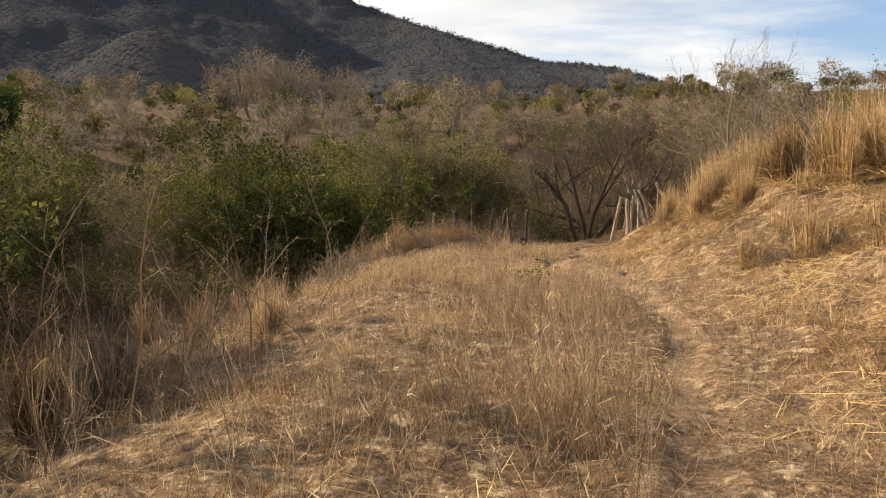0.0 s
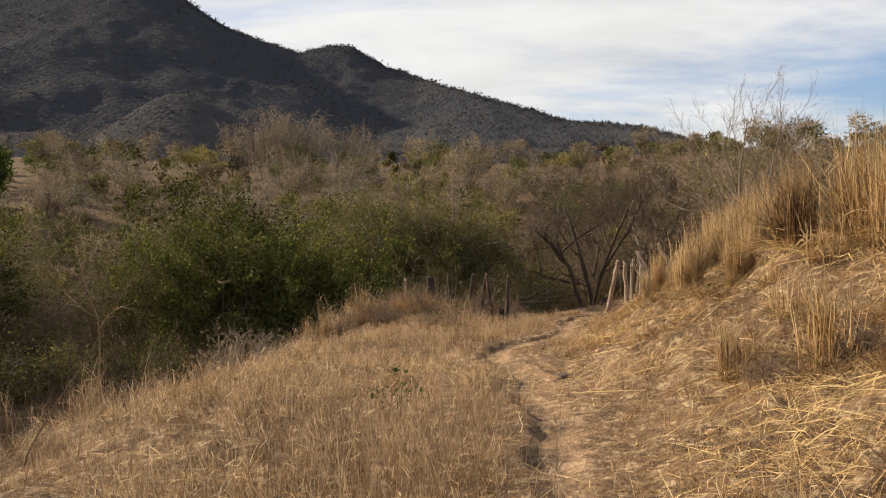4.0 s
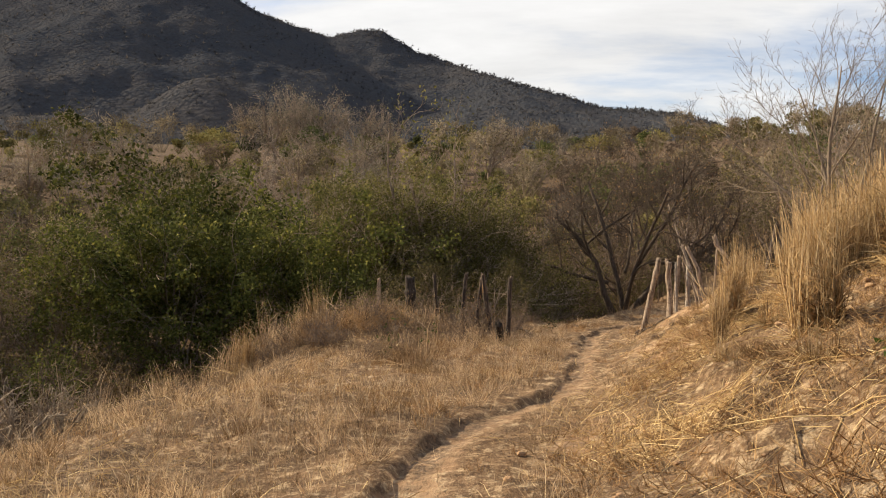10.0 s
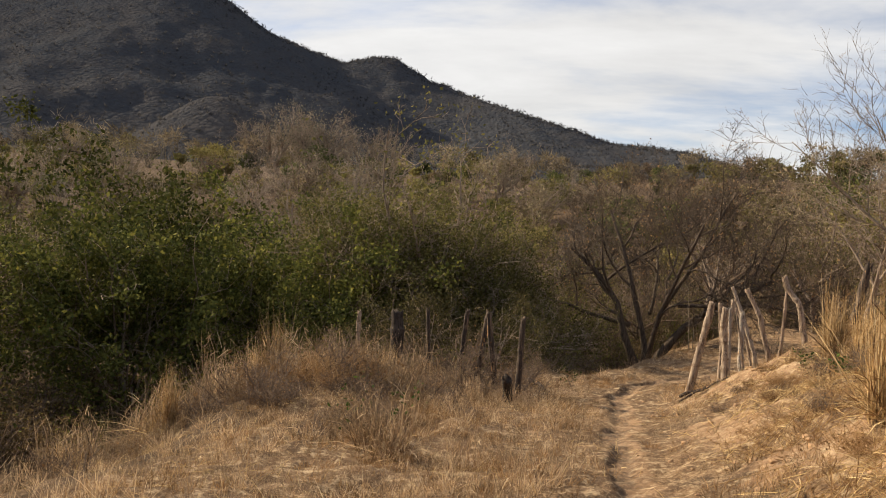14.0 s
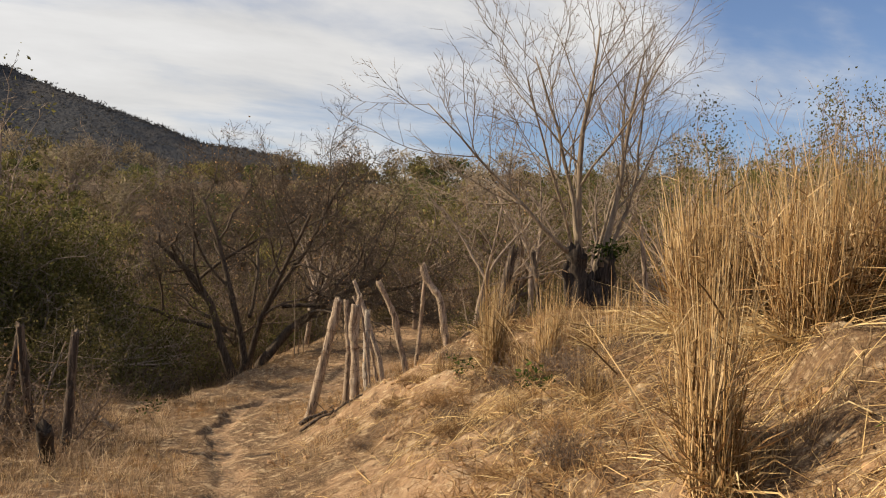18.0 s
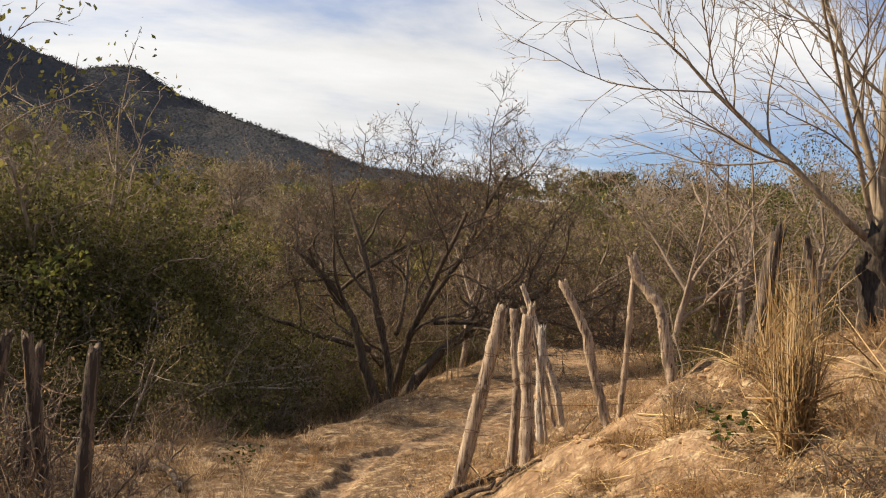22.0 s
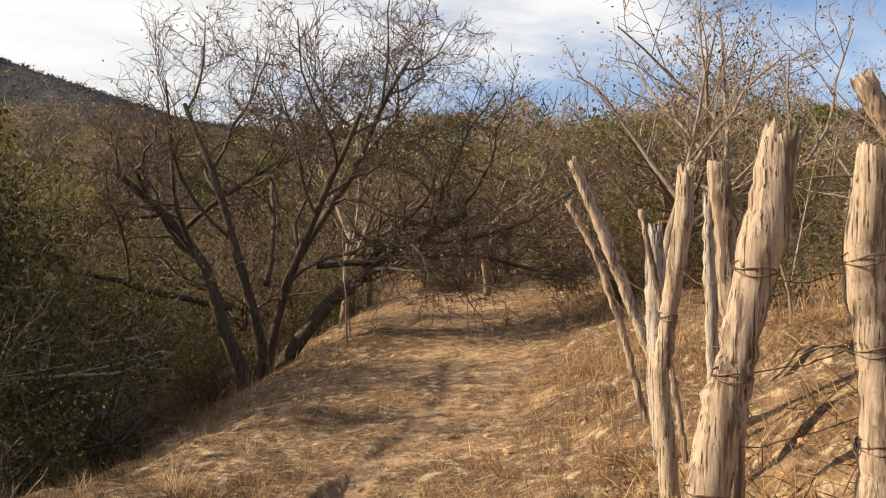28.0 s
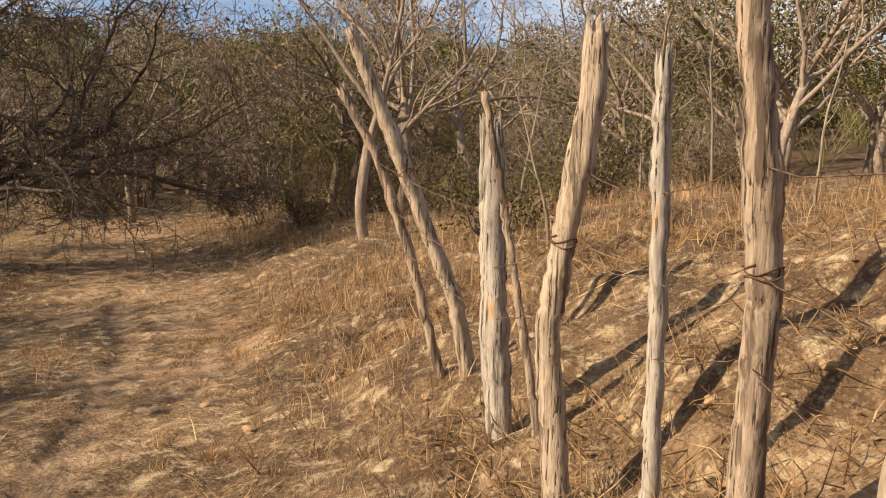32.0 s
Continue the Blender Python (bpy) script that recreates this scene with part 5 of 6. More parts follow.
# ---- tall golden grass ----
def cane_clump(seed, h, spread_r, count, label, lean=(0.0, 0.0), skirt=1.0, cane=None, straw=None, arch=0.022, mess=0.12, flare=0.12):
    """A tussock of tall dry canes: upright stems, hanging blades and a skirt of bent straw."""
    q = np.random.default_rng(seed)
    ob = thing("grass_clump", label, "grass clump")
    a, k = q.uniform(0, 6.283, count), np.sqrt(q.random(count)) * spread_r
    root = np.stack([np.cos(a) * k, np.sin(a) * k, np.full(count, -0.06)], -1)
    way = np.stack([np.cos(a) * k / spread_r * flare, np.sin(a) * k / spread_r * flare, np.ones(count)], -1) + q.normal(size=(count, 3)) * [0.06, 0.06, 0] * np.where(q.random((count, 1)) < mess, 4.0, 1.0) + [*lean, 0]
    long = h * np.clip(q.normal(0.68, 0.25, count), 0.1, 1.25)
    tip = root + unit(way) * long[:, None]
    bend = q.normal(size=(count, 3)) * (arch * long)[:, None]
    part("culm_sheaf", Geo().add(*sticks(root, tip, bend, q.uniform(0.0026, 0.0072, count), 0.8)).mesh("canes", cane or GOLD), ob)
    n = int(count * 1.7)
    i = q.integers(0, count, n)
    u = q.uniform(0.08, 0.85, (n, 1))
    start = root[i] + (tip[i] - root[i]) * u
    d = unit(q.normal(size=(n, 3)) * [0.7, 0.7, 0.4] + [0, 0, 1.0])
    l = q.uniform(0.15, 0.5, (n, 1)) * min(h, 1.4) * 0.75
    end = start + d * l - [0, 0, 0.05]
    dark = u[:, 0] < 0.42
    part("dead_sheaf", Geo().add(*blades(start[dark], end[dark] - [0, 0, 0.08], q.normal(size=(int(dark.sum()), 3)) * 0.04, q.uniform(0.008, 0.02, int(dark.sum())), q)).mesh("dead_sheaf", DEAD_LEAF), ob, "brown rotting leaf sheaths")
    part("leaf_sheaf", Geo().add(*blades(start, end, d * 0 + [0, 0, 0.06] * l, q.uniform(0.005, 0.013, n), q)).mesh("blades", cane or GOLD), ob)
    n = int(count * 0.8 * skirt)
    a = q.uniform(0, 6.283, n)
    root = np.stack([np.cos(a), np.sin(a), 0 * a], -1) * (spread_r * q.uniform(0.5, 1.1, (n, 1)))
    out = np.stack([np.cos(a), np.sin(a), q.uniform(-0.05, 0.5, n)], -1) * 0.6 + q.normal(size=(n, 3)) * [0.55, 0.55, 0.2]
    l = q.uniform(0.25, 0.8, (n, 1)) * min(1.0, h)
    part("skirt", Geo().add(*blades(root + [0, 0, 0.05], root + out * l, [0, 0, 0.14] * l + q.normal(size=(n, 3)) * 0.02, q.uniform(0.005, 0.014, n), q)).mesh("skirt", straw or STRAW), ob, "bent and fallen straw")
    return ob


gold = [cane_clump(900 + i, 1.55, 0.24, 430, "tall tussock of golden dry cane grass on the bank") for i in range(4)]
broad = [cane_clump(910 + i, 1.65, 0.46, 1000, "broad stand of tall golden dry cane grass") for i in range(2)]
slim = [cane_clump(920 + i, 1.45, 0.12, 130, "slim upright tuft of golden dry canes", skirt=0.35, mess=0.05, flare=0.05) for i in range(3)]
low = [cane_clump(930 + i, 0.85, 0.26, 60, "low broken tuft of dry straw-coloured grass", skirt=1.8) for i in range(3)]
brown = [cane_clump(935, 1.5, 0.2, 420, "dense brown tussock of dead cane grass", cane=DARK_CANE)]
dry = [cane_clump(940 + i, 1.0, 0.2, 90, "thin tuft of faded dry grass at the edge of the slope", (0.1, 0.05), 0.8, FINE, FINE, 0.09) for i in range(2)]
rng = np.random.default_rng(9)
CLUMPS = [(slim[0], 5.25, 20.0, 0.62), (low[1], 5.3, 20.2, 0.6), (slim[1], 5.6, 17.85, 0.72), (slim[0], 5.45, 18.0, 0.75), (gold[3], 5.66, 15.75, 0.62), (slim[0], 5.95, 16.3, 0.75), 
          (brown[0], 6.25, 15.35, 0.92), (slim[1], 6.45, 15.5, 1.0), (broad[0], 6.85, 13.95, 0.92), (gold[3], 7.2, 13.3, 1.05), (gold[1], 7.5, 14.5, 0.95), (slim[2], 6.5, 13.4, 0.95), (slim[0], 6.45, 14.2, 1.15),
          (slim[0], 4.33, 11.9, 0.55), (low[0], 4.45, 11.7, 0.75), (low[1], 4.9, 11.0, 0.95), (slim[2], 4.9, 11.05, 0.62), (low[2], 5.3, 11.9, 0.9), (low[2], 5.7, 10.8, 0.8), (low[0], 5.2, 12.7, 0.75), (low[1], 5.6, 14.3, 0.6),
          (slim[2], 5.88, 22.05, 0.85), (slim[0], 6.02, 22.3, 0.75), (low[2], 5.95, 22.0, 0.6), (gold[3], 6.4, 20.8, 0.8), (gold[0], 6.95, 20.9, 0.85), (broad[1], 7.7, 21.5, 0.85), (gold[1], 7.6, 20.6, 0.9), (low[0], 5.2, 16.9, 0.6), (low[2], 5.0, 18.7, 0.55), (low[0], 5.6, 19.3, 0.6),
          (slim[0], 7.77, 28.12, 0.95), (slim[1], 7.67, 27.95, 0.85), (slim[2], 7.46, 26.3, 0.78), (slim[0], 7.56, 26.45, 0.7), (low[0], 7.4, 26.4, 0.8), (low[1], 8.4, 26.5, 1.0), (low[2], 8.9, 27.0, 1.05), (low[0], 9.4, 27.4, 1.0), (low[1], 9.0, 28.3, 0.9),
          (low[1], 6.9, 24.6, 0.6), (low[2], 7.6, 29.2, 0.7), (low[0], 6.5, 25.2, 0.4), (low[1], 8.4, 29.5, 0.7), (gold[2], 8.3, 23.0, 0.9)]
for kind, x, y, size in CLUMPS:
    ob = place(copy_thing(kind, Matrix()), x, y, rng.uniform(0, 6.28), size, 0.02)
    ob["group"] = "grass clumps on the bank"
for kind, x, y, size in ((brown[0], -2.88, 5.75, 0.55), (slim[0], -2.8, 5.75, 0.6), (dry[1], -2.7, 5.65, 0.75), (brown[0], -3.2, 8.1, 0.5), (dry[0], -3.3, 8.3, 1.0), (gold[1], -2.05, 9.75, 0.42), (dry[1], -2.05, 9.7, 0.62), (dry[0], 1.6, 23.3, 0.85), (dry[1], 1.3, 23.5, 0.7), (dry[0], -1.2, 29.8, 1.2), (dry[1], -2.2, 29.2, 1.0), (dry[0], -0.2, 30.3, 0.8),
                         (dry[1], 0.7, 29.9, 0.9), (dry[0], -3.0, 27.8, 1.0), (dry[1], -4.0, 26.0, 0.9), (dry[0], 1.7, 30.4, 0.7), (dry[1], -3.6, 11.0, 0.8), (dry[0], -4.0, 13.5, 0.9), (dry[1], 2.2, 29.4, 0.6), (dry[1], -1.2, 27.3, 0.7), (dry[0], -2.6, 30.4, 1.35), (dry[1], -1.7, 30.9, 1.5), (dry[0], -0.9, 31.0, 1.1), (dry[1], 0.2, 31.2, 1.2), (dry[0], 1.1, 31.1, 1.0), (dry[1], -4.6, 28.6, 1.3), (dry[0], -5.4, 26.6, 1.4), (dry[1], -5.8, 24.0, 1.3), (dry[0], -6.2, 21.0, 1.4), (dry[1], -6.4, 18.0, 1.3),
                         (slim[0], -2.0, 30.2, 0.85), (slim[1], -1.85, 30.35, 0.7), (dry[1], -1.5, 30.6, 1.3), (dry[0], -0.4, 31.4, 1.2), (slim[2], -3.2, 31.6, 0.75), (dry[0], -3.1, 31.2, 1.2), (slim[1], 0.0, 30.6, 0.6), (dry[1], -4.4, 29.0, 1.2), (dry[0], -3.6, 26.4, 1.1), (dry[1], -4.9, 24.6, 1.1), (slim[0], -4.2, 27.4, 0.7), (dry[0], 0.9, 30.6, 0.9), (dry[1], 1.5, 29.6, 0.8), (dry[0], -2.4, 28.6, 0.9), (dry[1], -0.9, 28.9, 0.8),
                         (dry[0], -3.9, 29.6, 1.2), (dry[1], -3.2, 30.2, 1.0), (dry[0], -6.6, 14.5, 1.3), (dry[1], -5.6, 12.0, 1.2), (dry[0], -4.8, 9.4, 1.2), (dry[1], -3.0, 7.2, 1.1)):
    ob = place(copy_thing(kind, Matrix()), x, y, rng.uniform(0, 6.28), size, 0.02)
    ob["group"] = "grass tufts on the slope"
for k, (x, y) in zip(gold + broad + slim + low + dry + brown, ((8.2, 20.6), (8.0, 22.1), (7.6, 23.1), (8.6, 23.8), (8.3, 21.3), (8.0, 24.4), (8.6, 25.0), (9.0, 24.2), (8.2, 24.9), (6.0, 13.7), (5.2, 9.6), (6.6, 18.6), (-4.6, 16.0), (-3.2, 15.0), (8.1, 15.6))):
    place(k, x, y, rng.uniform(0, 6), 0.9, 0.02)


# dead brush: low tangles under the tufts and on the mound before the hedge
def dead_brush(seed, h, wide, count, material, label):
    q = np.random.default_rng(seed)
    a, u = q.uniform(0, 6.283, count), np.sqrt(q.random(count))
    root = np.stack([np.cos(a) * u * wide, np.sin(a) * u * wide, np.full(count, -0.05)], -1)
    d = unit(q.normal(size=(count, 3)) * [0.9, 0.9, 0.3] + [0, 0, 0.8])
    l = (h * q.uniform(0.25, 1.0, count) * (1.1 - 0.6 * u))[:, None]
    tip = root + d * l
    ob = thing("dead_brush", label, "dead bush")
    g = Geo().add(*sticks(root, tip, q.normal(size=(count, 3)) * 0.12 * l, q.uniform(0.002, 0.005, count), 0.6))
    i = q.integers(0, count, count * 3)
    s = root[i] + (tip[i] - root[i]) * q.uniform(0.3, 0.95, (len(i), 1))
    g.add(*sticks(s, s + unit(q.normal(size=(len(i), 3)) + [0, 0, 0.4]) * q.uniform(0.05, 0.22, (len(i), 1)), q.normal(size=(len(i), 3)) * 0.02, 0.0018, 0.6))
    part("branchwork", g.mesh("dead_brush", material), ob)
    i = q.integers(0, count, count)
    part("foliage", Geo().add(*leaves(root[i] + (tip[i] - root[i]) * q.uniform(0.2, 1, (count, 1)), 0.04, q, 0.3)).mesh("dead_brush_leaves", DEAD_LEAF), ob)
    return ob


brush = [dead_brush(950, 0.55, 0.42, 260, TWIG_WARM, "low dark tangle of dead stems"), dead_brush(951, 0.6, 0.5, 280, DEAD_LEAF, "low brown tangle of dead stems"), dead_brush(952, 0.8, 0.4, 240, PALE, "pale dry brush of thin dead stems")]
for kind, x, y, size in ((1, 0.3, 26.9, 1.4), (2, 0.9, 27.4, 1.5), (1, -0.5, 27.2, 1.5), (0, 0.1, 27.8, 1.5), (2, -1.1, 27.9, 1.7), (2, 0.2, 27.5, 1.6), (2, -0.6, 28.0, 1.6), (0, 0.6, 26.4, 1.2), (0, -0.3, 26.2, 1.3), (1, 1.2, 26.2, 1.0), (0, -1.5, 27.0, 1.1), (2, 0.9, 24.6, 0.9), (0, 1.1, 24.9, 1.1), (1, 1.6, 25.3, 0.9), (2, -0.9, 28.8, 1.4),
                         (2, -1.8, 29.3, 1.3), (1, -2.4, 28.2, 1.2), (0, 7.35, 26.5, 1.0), (0, 7.5, 25.7, 0.9), (1, 8.1, 27.4, 0.9), (0, 7.9, 26.9, 0.9), (1, 6.9, 27.4, 0.6), (0, 9.2, 26.3, 1.1), (1, 9.8, 26.6, 1.2), (1, 8.8, 27.7, 1.0), (0, 6.6, 28.6, 0.5), (1, 7.3, 29.4, 0.6), (0, 6.6, 26.6, 0.5), (1, 6.2, 25.6, 0.45), (0, 6.0, 27.6, 0.4), (1, 6.9, 28.9, 0.5), (0, 7.9, 29.6, 0.6), (1, 8.5, 28.9, 0.7), (0, 8.0, 25.6, 0.7), (1, 5.9, 24.2, 0.4), (0, 7.0, 24.9, 0.5), (1, 8.9, 29.6, 0.8), (0, 9.6, 28.4, 0.8),
                         (0, 5.3, 10.9, 0.9), (1, 5.9, 11.5, 0.9), (0, 4.6, 11.1, 0.8), (1, 5.0, 10.6, 1.0), (0, 4.9, 11.6, 0.8), (1, 4.7, 12.3, 0.7), (0, 5.5, 11.3, 0.9), (1, 5.2, 10.1, 0.7), (0, 6.0, 10.9, 0.9), (2, 2.5, 30.5, 1.0), (2, 2.2, 31.0, 1.1), (2, 2.9, 29.8, 0.8), (1, 2.6, 31.3, 1.0), (2, 1.5, 31.4, 1.1), (0, 6.3, 13.9, 0.9), (1, 5.2, 14.8, 0.7), (0, 5.6, 16.5, 0.7), (1, 5.1, 17.6, 0.6), (0, 6.1, 19.2, 0.8), (1, 5.5, 21.3, 0.6), (0, 6.1, 23.5, 0.7), (1, 6.5, 24.1, 0.6), (2, -3.2, 10.2, 1.0), (2, -4.2, 12.2, 1.2), (1, -3.0, 13.0, 0.9),
                         (2, -3.8, 15.5, 1.2), (1, -3.3, 17.5, 1.1), (2, -4.2, 19.6, 1.3), (1, -3.0, 21.4, 1.0), (2, -2.6, 23.4, 1.1), (0, -3.6, 24.6, 1.2), (2, -2.0, 6.8, 0.9), (1, -2.6, 8.0, 0.8), (2, -3.4, 6.0, 1.1), (2, 4.3, 38.4, 0.7), (1, 4.6, 36.4, 0.6), (2, 3.6, 34.6, 0.6)):
    ob = place(copy_thing(brush[kind], Matrix()), x, y, rng.uniform(0, 6.28), size, 0.02)
    ob["group"] = "dead brush"
for k, (x, y) in zip(brush, ((-0.2, 26.2), (0.6, 28.4), (-2.0, 25.8))):
    place(k, x, y, 1.0, 1.1, 0.02)
for kind, x, y, size in ((slim[0], -1.65, 30.4, 1.25), (slim[1], -1.45, 30.55, 0.95), (low[0], -1.5, 30.3, 1.2), (slim[2], -2.1, 26.6, 0.75), (low[1], -2.2, 26.7, 1.0), (slim[0], 0.65, 29.5, 0.7), (low[2], 0.6, 29.4, 0.8), (low[0], -0.6, 29.6, 1.1), (slim[1], -3.1, 29.0, 0.8), (low[1], -3.9, 27.4, 1.1)):
    ob = place(copy_thing(kind, Matrix()), x, y, rng.uniform(0, 6.28), size, 0.02)
    ob["group"] = "grass tufts on the slope"


# ---- grass, straw and litter over the ground ----
def many(n, box, weight, seed):
    """Points over the ground, thinned by a weight from 0 to 1."""
    q = np.random.default_rng(seed)
    x, y = q.uniform(box[0], box[2], n), q.uniform(box[1], box[3], n)
    k = q.random(n) < weight(x, y)
    x, y = x[k], y[k]
    return np.stack([x, y, height(x, y)], -1), q


def off_trail(x, y):
    return x - trail_x(y)


def fine_weight(x, y):
    d = off_trail(x, y)
    patch = np.clip(0.45 + 1.0 * grid_noise(x, y, 1.3, 41) + 0.4 * grid_noise(x, y, 0.4, 40), 0.03, 1)
    strip = np.interp(d, [-5.5, -2.5, -1.8, -0.9, -0.3, 0.35, 0.7, 1.6], [0.02, 0.08, 0.75, 0.9, 0.05, 0.05, 0.3, 0])
    open_side = np.interp(d, [-5.5, -4, -0.9, -0.3, 0.35, 0.7, 1.6], [0, 0.5, 0.8, 0.05, 0.05, 0.35, 0])
    return np.where(y < 8.5, strip, open_side) * patch * np.interp(y, [-1, 1, 6, 9, 12, 24, 34], [0.65, 0.75, 0.7, 0.42, 0.25, 0.22, 0.15])


p, q = many(260000, (-5, -1.2, 4, 33), fine_weight, 42)
n = len(p)
l = q.uniform(0.16, 0.72, (n, 1)) * (np.interp(p[:, 1], [0, 8, 11, 16, 33], [1.3, 1.25, 0.9, 0.6, 0.55]) * np.interp(off_trail(p[:, 0], p[:, 1]), [-5, -3.2, -2, 0, 0.4], [0.6, 0.7, 1, 1, 0.4]))[:, None]
d = unit(q.normal(size=(n, 3)) * [0.3, 0.3, 0] + [0, 0, 1])
stuff("fine_grass", Geo().add(*sticks(p - [0, 0, 0.02], p + d * l, q.normal(size=(n, 3)) * 0.04 * l, q.uniform(0.0012, 0.0026, n), 0.6)).mesh("fine_grass", FINE), "fine upright reddish-brown dry grass", "grass")
i = q.integers(0, n, n)
u = q.uniform(0.4, 1.0, (n, 1))
s = p[i] + d[i] * l[i] * u
e = s + unit(q.normal(size=(n, 3)) + [0, 0, 0.9]) * q.uniform(0.04, 0.13, (n, 1))
stuff("grass_heads", Geo().add(*blades(s, e, q.normal(size=(n, 3)) * 0.008, q.uniform(0.003, 0.007, n), q)).mesh("grass_heads", FINE), "feathery dry grass heads", "grass")


def stubble_weight(x, y):
    d = off_trail(x, y)
    patch = np.clip(0.35 + 0.9 * grid_noise(x, y, 0.9, 43), 0, 1)
    road = np.interp(y, [32, 36], [0, 1]) * np.interp(abs(d - 0.2), [1.6, 2.6], [1, 0])
    return np.interp(abs(d), [0.3, 0.8, 6, 12], [0, 1, 1, 0.6]) * patch * (1 - 0.85 * road)


def tufts(n_tuft, box, weight, seed, each, radius, lo, hi, wide):
    """Small bunches of short blades that fan out from their roots."""
    c, q = many(n_tuft, box, weight, seed)
    k = q.integers(each[0], each[1], len(c))
    i = np.repeat(np.arange(len(c)), k)
    n = len(i)
    big = q.uniform(0.5, 1.4, len(c))[i]
    a, u = q.uniform(0, 6.283, n), q.random(n) ** 0.6
    off = np.stack([np.cos(a) * u, np.sin(a) * u, 0 * a], -1) * (radius * big)[:, None]
    root = c[i] + off
    root[:, 2] = height(root[:, 0], root[:, 1])
    d = unit(off / radius * 0.7 + q.normal(size=(n, 3)) * [0.4, 0.4, 0] + [0, 0, 1])
    l = (q.uniform(lo, hi, n) * big)[:, None]
    return blades(root - [0, 0, 0.01], root + d * l, q.normal(size=(n, 3)) * 0.12 * l, q.uniform(*wide, n), q)


near_box = (-5, -1.2, 13, 48)
stuff("stubble", Geo().add(*tufts(15000, near_box, stubble_weight, 44, (8, 26), 0.06, 0.03, 0.15, (0.003, 0.007))).mesh("stubble", FINE), "short trampled dry grass and stubble", "grass")
stuff("dark_stubble", Geo().add(*tufts(13000, near_box, lambda x, y: np.interp(abs(off_trail(x, y)), [0.25, 0.7, 6, 12], [0, 1, 1, 0.6]) * np.clip(0.1 + 1.2 * grid_noise(x, y, 1.2, 143), 0, 1), 144, (12, 34), 0.09, 0.03, 0.16, (0.003, 0.007))).mesh("dark_stubble", DEAD_LEAF), "dark brown withered grass lying in patches", "grass")


def field_side(x, y):
    return np.interp(off_trail(x, y), [-5.5, -4.5, -0.6, -0.35, 0.5, 0.8, 1.6], [0.3, 1, 1, 0, 0, 0.5, 0]) * np.clip(0.35 + 1.1 * grid_noise(x, y, 1.0, 145), 0, 1) * np.interp(y, [4, 9, 33, 36], [0.3, 1, 1, 0])


mid_box = (-5.5, 4, 6, 36)
stuff("grass_tussock_field", Geo().add(*tufts(3600, mid_box, field_side, 146, (18, 46), 0.09, 0.08, 0.36, (0.002, 0.005))).mesh("tussocks", FINE), "small tussocks of dry grass beside the path", "grass")
stuff("brown_tussock_field", Geo().add(*tufts(2200, mid_box, field_side, 147, (16, 40), 0.10, 0.06, 0.28, (0.002, 0.005))).mesh("brown_tussocks", DEAD_LEAF), "small withered brown tussocks beside the path", "grass")


def straw_weight(x, y):
    d = off_trail(x, y)
    patch = np.clip(0.35 + 1.1 * grid_noise(x, y, 1.3, 45), 0.05, 1)
    return np.interp(d, [-4, -1, 0, 1.2, 2.0, 6, 9], [0.25, 0.3, 0.05, 0.5, 1, 1, 0.5]) * patch * np.interp(y, [0, 15, 18, 26, 29, 31, 40], [1, 1, 0.6, 0.3, 0.12, 0.02, 0.02])


p, q = many(640000, (-4.5, 0, 10, 40), straw_weight, 46)
n = len(p)
a = q.uniform(0, 6.283, n)
l = (0.07 + 0.55 * q.random(n) ** 2.4) * np.interp(off_trail(p[:, 0], p[:, 1]), [0, 2], [0.5, 1.0])
end = p + np.stack([np.cos(a) * l, np.sin(a) * l, 0 * a], -1)
end[:, 2] = height(end[:, 0], end[:, 1])
stuff("fallen_straw", Geo().add(*blades(p + [0, 0, 0.012], end + np.stack([0 * a, 0 * a, 0.005 + 0.16 * q.random(n) ** 2], -1), np.stack([0 * a, 0 * a, q.uniform(0.0, 0.03, n)], -1), q.uniform(0.002, 0.0065, n), q)).mesh("fallen_straw", STRAW), "broken golden straw lying on the bank", "straw")

# long thick stalks lying across one another on the bank
p, q = many(3000, (3, 3, 10, 31), lambda x, y: np.interp(off_trail(x, y), [0.5, 1.3, 6, 7], [0, 1, 1, 0]) * np.clip(0.3 + 1.0 * grid_noise(x, y, 1.6, 49), 0.05, 1) * np.interp(y, [16, 20, 26, 31], [1, 0.6, 0.4, 0.1]), 53)
n = len(p)
a = q.uniform(0, 6.283, n)
l = q.uniform(0.3, 0.95, n)
end = p + np.stack([np.cos(a) * l, np.sin(a) * l, 0 * a], -1)
end[:, 2] = height(end[:, 0], end[:, 1]) + 0.02 + 0.14 * q.random(n) ** 2.5
mid = (p + end) / 2
lift = np.maximum(height(mid[:, 0], mid[:, 1]) + 0.03 - mid[:, 2], 0)
stuff("fallen_canes", Geo().add(*sticks(p + [0, 0, 0.015], end, np.stack([q.normal(size=n) * 0.03, q.normal(size=n) * 0.03, lift], -1), q.uniform(0.003, 0.0065, n), 0.8)).mesh("fallen_canes", STRAW), "long golden canes fallen across the bank", "straw")

p, q = many(75000, (-6, 2, 14, 50), lambda x, y: np.clip(0.3 + 0.9 * grid_noise(x, y, 2.0, 47), 0, 1) * np.interp(abs(off_trail(x, y)), [0.3, 1, 20], [0.45, 1, 1]) * np.interp(y, [0, 20, 30, 50], [0.4, 0.5, 1, 1]), 48)
stuff("leaf_litter", Geo().add(*leaves(p + [0, 0, 0.012], 0.045, q, 0.0, 0.75)).mesh("leaf_litter", DEAD_LEAF), "dead brown leaves scattered on the ground", "litter")


